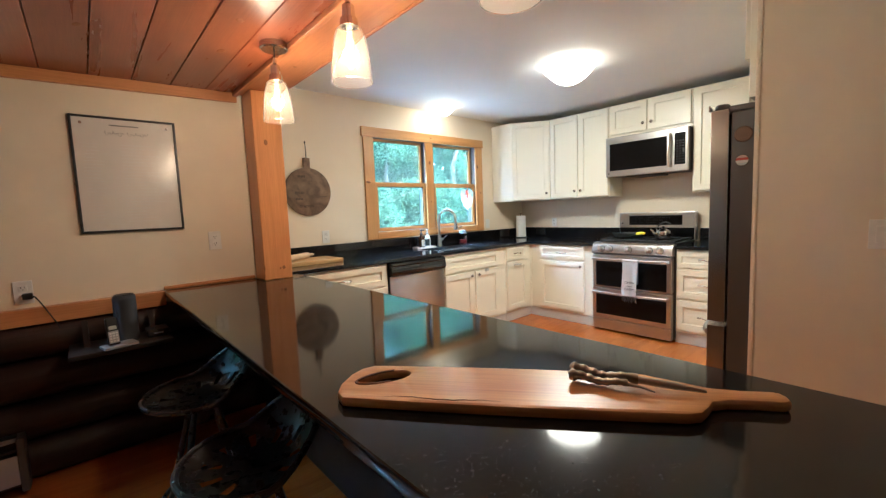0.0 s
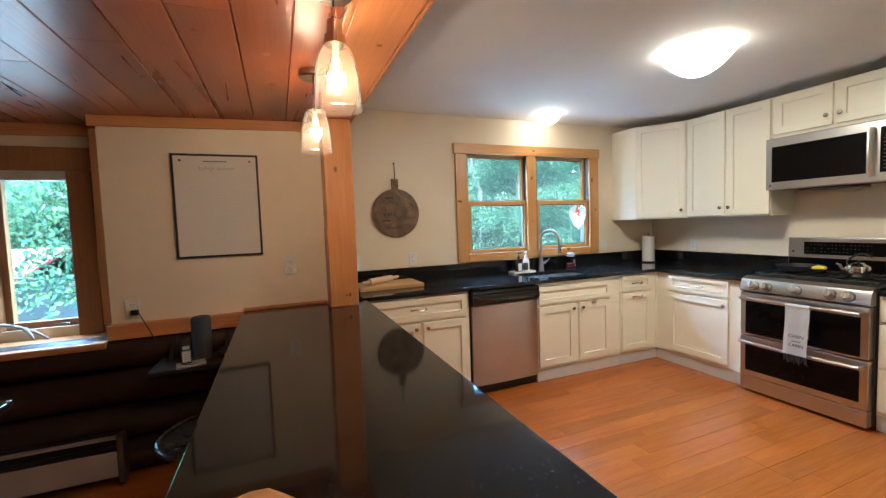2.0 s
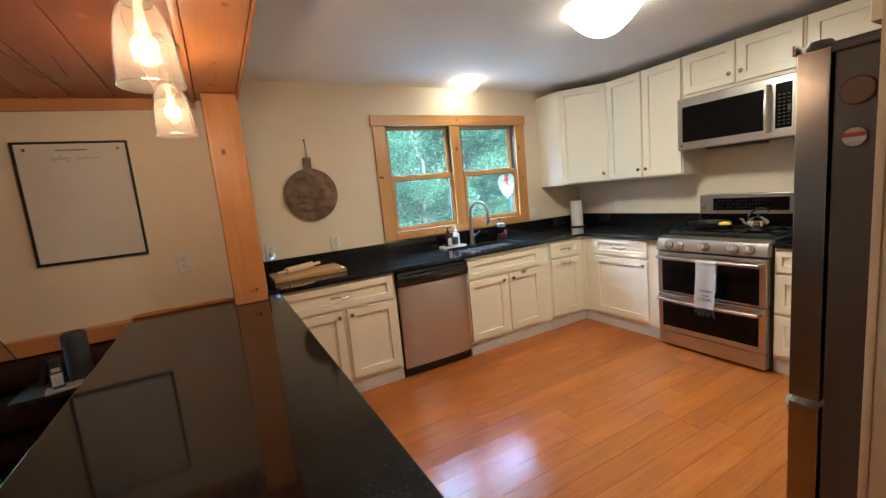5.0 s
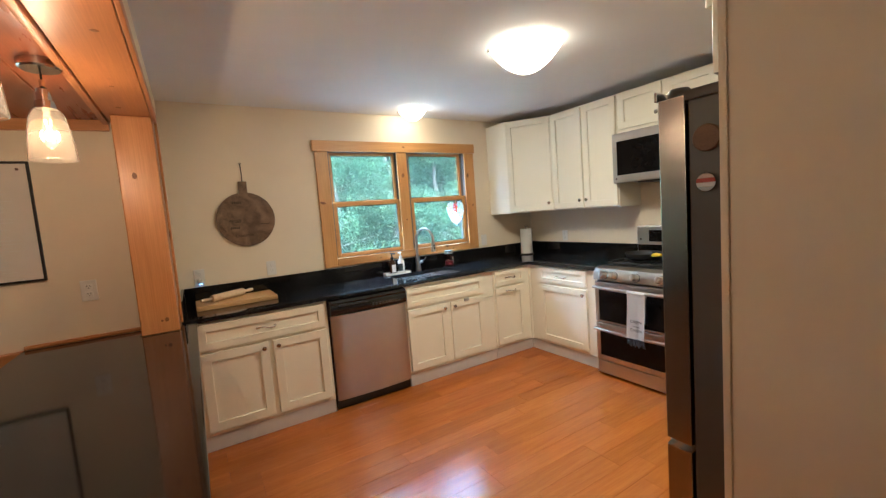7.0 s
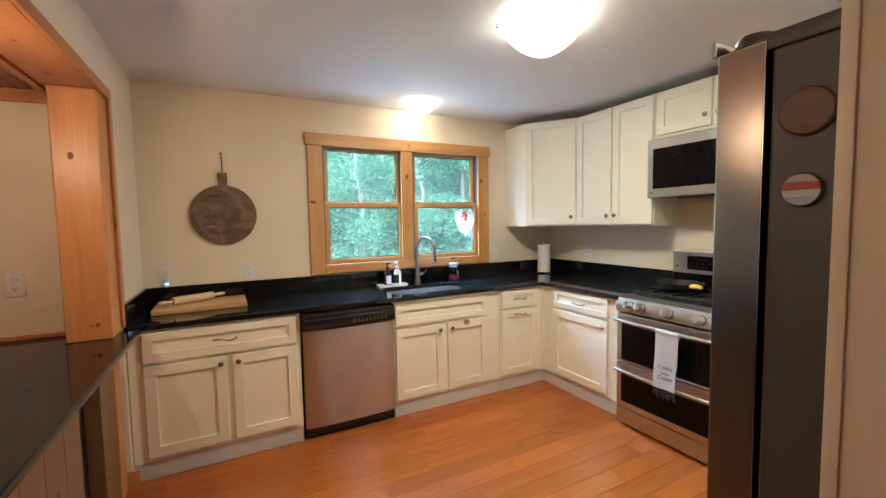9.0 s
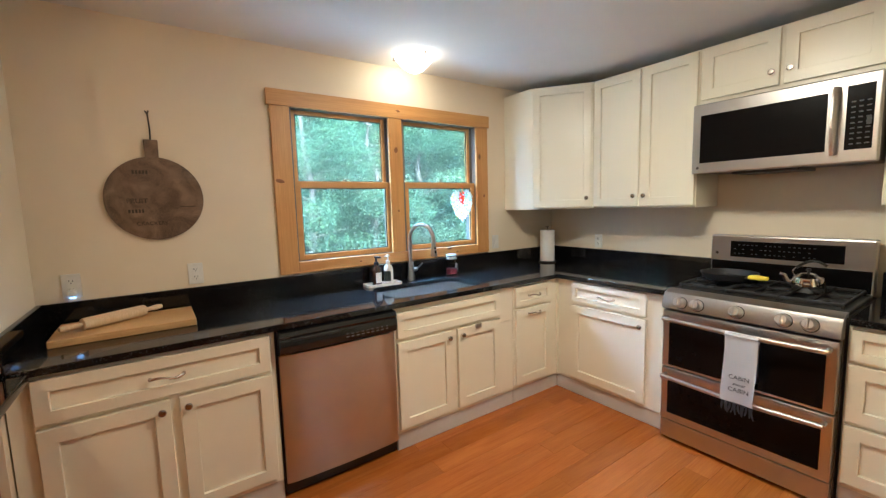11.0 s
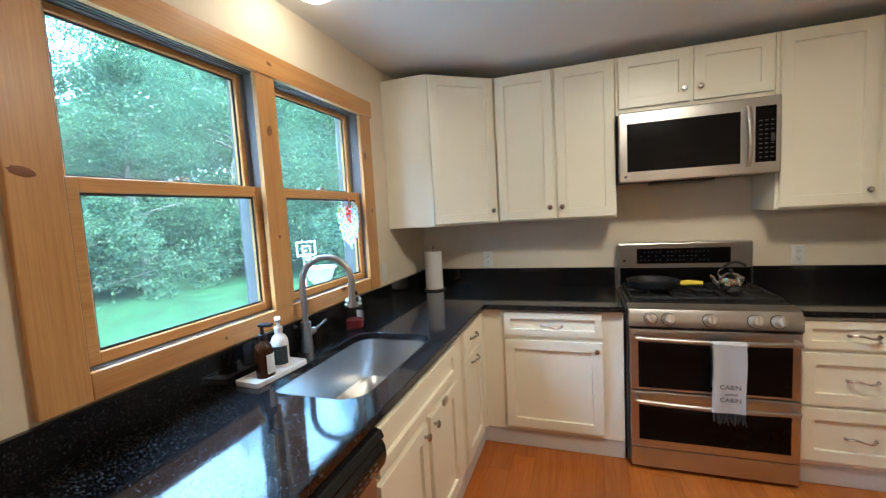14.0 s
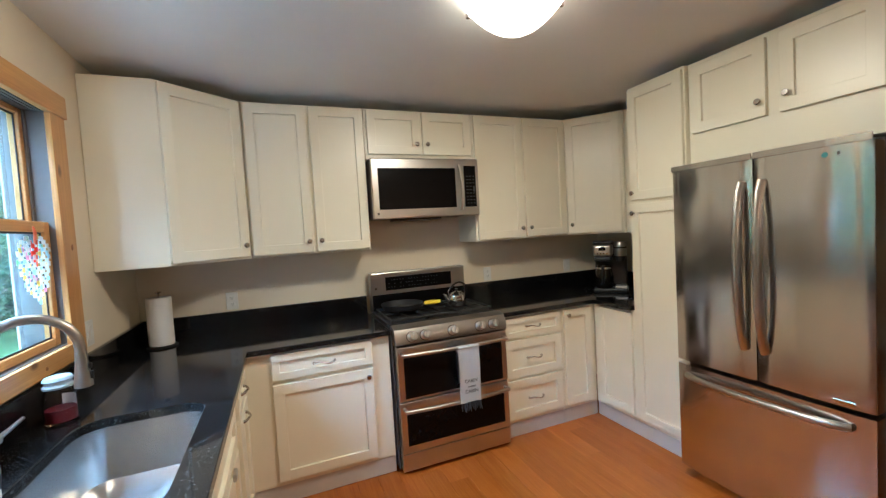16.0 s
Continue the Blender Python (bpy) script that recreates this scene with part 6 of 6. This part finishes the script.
def leaf_material(name, c0, c1):
    m, n, l, bs = node_material(name)
    g = n.new("ShaderNodeNewGeometry")
    tone = ramp(n, l, g.outputs["Random Per Island"], [(0.0, c0), (1.0, c1)])
    l.new(tone, bs.inputs["Base Color"])
    bs.inputs["Roughness"].default_value = 0.85
    bs.inputs["Specular IOR Level"].default_value = 0.12
    bs.inputs["Transmission Weight"].default_value = 0.0
    t = n.new("ShaderNodeBsdfTranslucent")
    l.new(tone, t.inputs[0])
    mx = n.new("ShaderNodeMixShader")
    mx.inputs[0].default_value = 0.6
    l.new(bs.outputs[0], mx.inputs[1])
    l.new(t.outputs[0], mx.inputs[2])
    l.new(mx.outputs[0], n["Material Output"].inputs[0])
    return m


LEAF = leaf_material("leaf", (0.045, 0.100, 0.070), (0.13, 0.185, 0.080))
GROUND = -0.7
ground = solid("ground", box((-160, NORTH + 0.17, GROUND - 0.3), (160, 260, GROUND), 0), GRASS, "mown green lawn outside the windows", "ground", kind="structure")
solid("gravel_path", prism([(-14, 4.6), (-1.5, 4.9), (3, 5.9), (20, 6.2), (20, 7.4), (3, 7.1), (-1.5, 7.6), (-3.5, 8.8), (-14, 8.2)], GROUND, GROUND + 0.02), GRAVEL, "pale gravel path beside the lawn", "path", kind="structure")


def leaves(count, centres, size, seed, flat=0.8):
    rng = np.random.default_rng(seed)
    cs = np.array(centres)
    pick = rng.integers(0, len(cs), count)
    d = rng.normal(size=(count, 3))
    d /= np.linalg.norm(d, axis=1)[:, None]
    pos = cs[pick, :3] + d * (cs[pick, 3] * rng.uniform(0.35, 1.0, count) ** 0.5)[:, None] * np.array([1, 1, flat])
    a, b = rng.normal(size=(count, 3)), rng.normal(size=(count, 3))
    a /= np.linalg.norm(a, axis=1)[:, None]
    b -= a * (a * b).sum(1)[:, None]
    b /= np.linalg.norm(b, axis=1)[:, None]
    s = size * rng.uniform(0.6, 1.3, count)[:, None]
    v = np.stack([pos - a * s, pos - b * s * 0.55, pos + a * s, pos + b * s * 0.55], 1).reshape(-1, 3)
    me = bpy.data.meshes.new("crown")
    me.from_pydata(v.tolist(), [], np.arange(count * 4).reshape(-1, 4).tolist())
    me.materials.append(LEAF)
    return me


def tree(seed, h, count, low):
    rng = random.Random(seed)
    root = thing("tree", "tall leafy green forest tree", "tree", group="trees behind the house")
    bm = tube([(rng.uniform(-0.1, 0.1) * i, rng.uniform(-0.1, 0.1) * i, h * 0.85 * i / 6) for i in range(7)], [0.17 * (1 - 0.13 * i) for i in range(7)], 10)
    cs = []
    for i in range(22):
        z = h * rng.uniform(low, 0.97)
        a = rng.uniform(0, 6.28)
        reach = h * 0.22 * (1.15 - z / h) + 0.4
        tip = (reach * math.cos(a), reach * math.sin(a), z + 0.3)
        put_tube(bm, [(0, 0, z - 0.3), (tip[0] * 0.5, tip[1] * 0.5, z), tip], [0.05, 0.035, 0.012], 6)
        cs.append((*tip, rng.uniform(0.7, 1.25)))
        cs.append((tip[0] * 0.55, tip[1] * 0.55, z + 0.2, rng.uniform(0.6, 1.0)))
    part("trunk", bm, BARK, root)
    crown = new("crown", leaves(count, cs, 0.055, seed))
    crown.parent = root
    return root


stock = [tree(11, 9.0, 24000, 0.05), tree(12, 9.9, 26000, 0.06), tree(13, 8.3, 22000, 0.03)]
rng = random.Random(5)
spots = []
for row, (yy, step) in enumerate(((18.5, 2.7), (22.5, 3.0))):
    x = -22
    while x < 34:
        spots.append((x + rng.uniform(-0.8, 0.8), yy + rng.uniform(-1.4, 1.4) - (3.0 if x < -4 else 0)))
        x += step
for i in range(16):
    spots.append((14 + 1.9 * i + rng.uniform(-0.8, 0.8), 9.2 + 0.45 * i + rng.uniform(-0.8, 1.6)))
for x, y in ((-7.9, 8.9), (-3.6, 10.6), (-5.2, 14.6), (-1.4, 16.2), (-12.0, 14.6)):
    spots.append((x, y))
for i, (x, y) in enumerate(spots):
    m = pose(x, y, GROUND, 0, 0, rng.uniform(0, 360)) @ Matrix.Scale(1.3 if x > 14.5 and y > 17 else 1.0, 4)
    if i < 3:
        stock[i].matrix_world = m
    else:
        copy_thing(stock[i % 3], m)
under = [(rng.uniform(-24, 36), rng.uniform(15, 24), GROUND + rng.uniform(0.2, 1.3), rng.uniform(0.5, 1.1)) for _ in range(240)]
me = leaves(45000, under, 0.07, 77)
tagged(new("undergrowth", me), "dense green undergrowth along the wood's edge", "undergrowth", kind="stuff")
far = []
for _ in range(620):
    x = rng.uniform(-70, 62)
    far.append((x, rng.uniform(31, 44), GROUND + rng.uniform(0, 19.0 if x > 24 else 11.0), rng.uniform(2.0, 3.4)))
far += [(rng.uniform(48, 62), rng.uniform(6, 40), GROUND + rng.uniform(0, 19), rng.uniform(2.0, 3.6)) for _ in range(260)]
me = leaves(190000, far, 0.36, 78)
tagged(new("far_woods", me), "deep green wood beyond the lawn", "woods", kind="stuff")

hoop = thing("basketball_hoop", "white basketball backboard on a pole", "basketball hoop", pose(9.9, 10.0, GROUND, 0, 0, -35))
HW = plastic("white_board", (0.36, 0.37, 0.38), 0.4)
part("pole", tube([(0, 0.3, 0), (0, 0.3, 1.15), (0, 0.12, 1.3), (0, 0.03, 1.35)], 0.03, 10), plastic("pole_grey", (0.25, 0.25, 0.26)), hoop)
bm = bmesh.new()
for lo, hi in (((-0.27, 1.20), (0.27, 1.245)), ((-0.27, 1.57), (0.27, 1.615)), ((-0.27, 1.245), (-0.225, 1.57)), ((0.225, 1.245), (0.27, 1.57)), ((-0.12, 1.28), (-0.09, 1.46)), ((0.09, 1.28), (0.12, 1.46)), ((-0.12, 1.46), (0.12, 1.49))):
    put_box(bm, (lo[0], -0.012, lo[1]), (hi[0], -0.002, hi[1]))
part("backboard_frame", bm, HW, hoop, "white painted border and square")
bm = tube([(0.11 * math.cos(a), -0.13 + 0.11 * math.sin(a), 1.26) for a in [2 * math.pi * i / 20 for i in range(21)]], 0.008, 6)
for i in range(10):
    a = 2 * math.pi * i / 10
    put_tube(bm, [(0.11 * math.cos(a), -0.13 + 0.11 * math.sin(a), 1.26), (0.06 * math.cos(a + 0.3), -0.13 + 0.06 * math.sin(a + 0.3), 1.08)], 0.007, 4)
part("net", bm, HW, hoop, "rim with a white net")
urn = solid("urn_planter", lathe([(0, 0), (0.10, 0), (0.09, 0.03), (0.06, 0.06), (0.07, 0.10), (0.12, 0.16), (0.15, 0.24), (0.175, 0.28), (0.155, 0.285), (0, 0.25)], seg=32), paint("white_stone", (0.5, 0.49, 0.47), 0.7, 60, 0.3), "white stone urn planter on the gravel", "planter", pose(4.2, 5.45, 0.68))
part("plinth", box((-0.13, -0.13, GROUND - 0.68), (0.13, 0.13, -0.001), 0.01), GRAVEL, urn)

shed = thing("shed", "white boarded shed with a red roof", "shed", pose(-6.1, 11.2, GROUND, 0, 0, -14))
part("wall", box((-1.6, -1.2, 0), (1.6, 1.2, 1.3), 0.01), paint("grey_boards", (0.17, 0.165, 0.16), 0.7, 60, 0.2, 0.2), shed)
bm = bmesh.new()
vs = [bm.verts.new(p) for p in ((-1.8, -1.45, 1.25), (1.8, -1.45, 1.25), (1.8, 0, 1.9), (-1.8, 0, 1.9), (-1.8, 1.45, 1.25), (1.8, 1.45, 1.25), (-1.8, 0, 1.8), (1.8, 0, 1.8))]
for f in ((0, 1, 2, 3), (3, 2, 5, 4), (0, 3, 6), (1, 7, 2), (0, 6, 7, 1), (6, 4, 5, 7), (3, 4, 6), (2, 7, 5)):
    bm.faces.new([vs[i] for i in f])
part("roof", bm, paint("red_roof", (0.22, 0.03, 0.035), 0.6), shed, "red sheet roof")

# bright summer sky beyond the trees
SKYM, n, l, bs = node_material("bright_sky")
bs.inputs["Base Color"].default_value = (0, 0, 0, 1)
bs.inputs["Roughness"].default_value = 1.0
l.new(ramp(n, l, noise_tex(n, l, coords(n, l, (0.02, 0.02, 0.04)), 1.5, 4), [(0.35, (0.62, 0.80, 1.0)), (0.7, (0.88, 0.95, 1.0))]), bs.inputs["Emission Color"])
bs.inputs["Emission Strength"].default_value = 1.3
bm = bmesh.new()
rings = []
for j in range(9):
    e = radians(2 + 8.5 * j)
    rings.append([bm.verts.new((2 + 110 * math.cos(e) * math.sin(radians(a)), 4 + 110 * math.cos(e) * math.cos(radians(a)), 110 * math.sin(e))) for a in range(-80, 81, 10)])
for a, b in zip(rings, rings[1:]):
    for i in range(len(a) - 1):
        bm.faces.new((a[i], a[i + 1], b[i + 1], b[i]))
solid("backdrop_sky", bm, SKYM, "bright hazy summer sky beyond the wood", "sky", kind="structure")


# ---- floor planks ----
random.seed(21)
PLANK = {}
def plank_mesh(length):
    if length not in PLANK:
        PLANK[length] = mesh_of("plank", box((0.0003, 0.0003, -0.010), (length - 0.0003, 0.1237, 0.0), 0.0006, 1), FLOOR, 0)
    return PLANK[length]


rest = bmesh.new()
y = BACK
row = 0
while y < NORTH - 0.02:
    x = DINING_W - random.choice((0.0, 0.3, 0.6, 0.9))
    while x < EAST:
        length = random.choice((0.75, 0.9, 1.05, 1.2))
        if -0.05 < x and x + length < EAST + 0.14 and 0.3 < y < 3.4 and x < 3.1:
            ob = new("plank", plank_mesh(length))
            ob.parent = floor
            ob.location = (x, y, random.uniform(-0.0004, 0.0))
        elif not (x > 1.33 and y < SOUTH - 0.15):
            put_box(rest, (max(x, DINING_W) + 0.0003, y + 0.0003, -0.0034), (min(x + length, EAST + 0.1) - 0.0003, y + 0.1237, 0.0))
        x += length
    y += 0.124
    row += 1
rest_ob = part("planking", rest, FLOOR, floor, smooth=0)
tagged(rest_ob, kind="stuff")
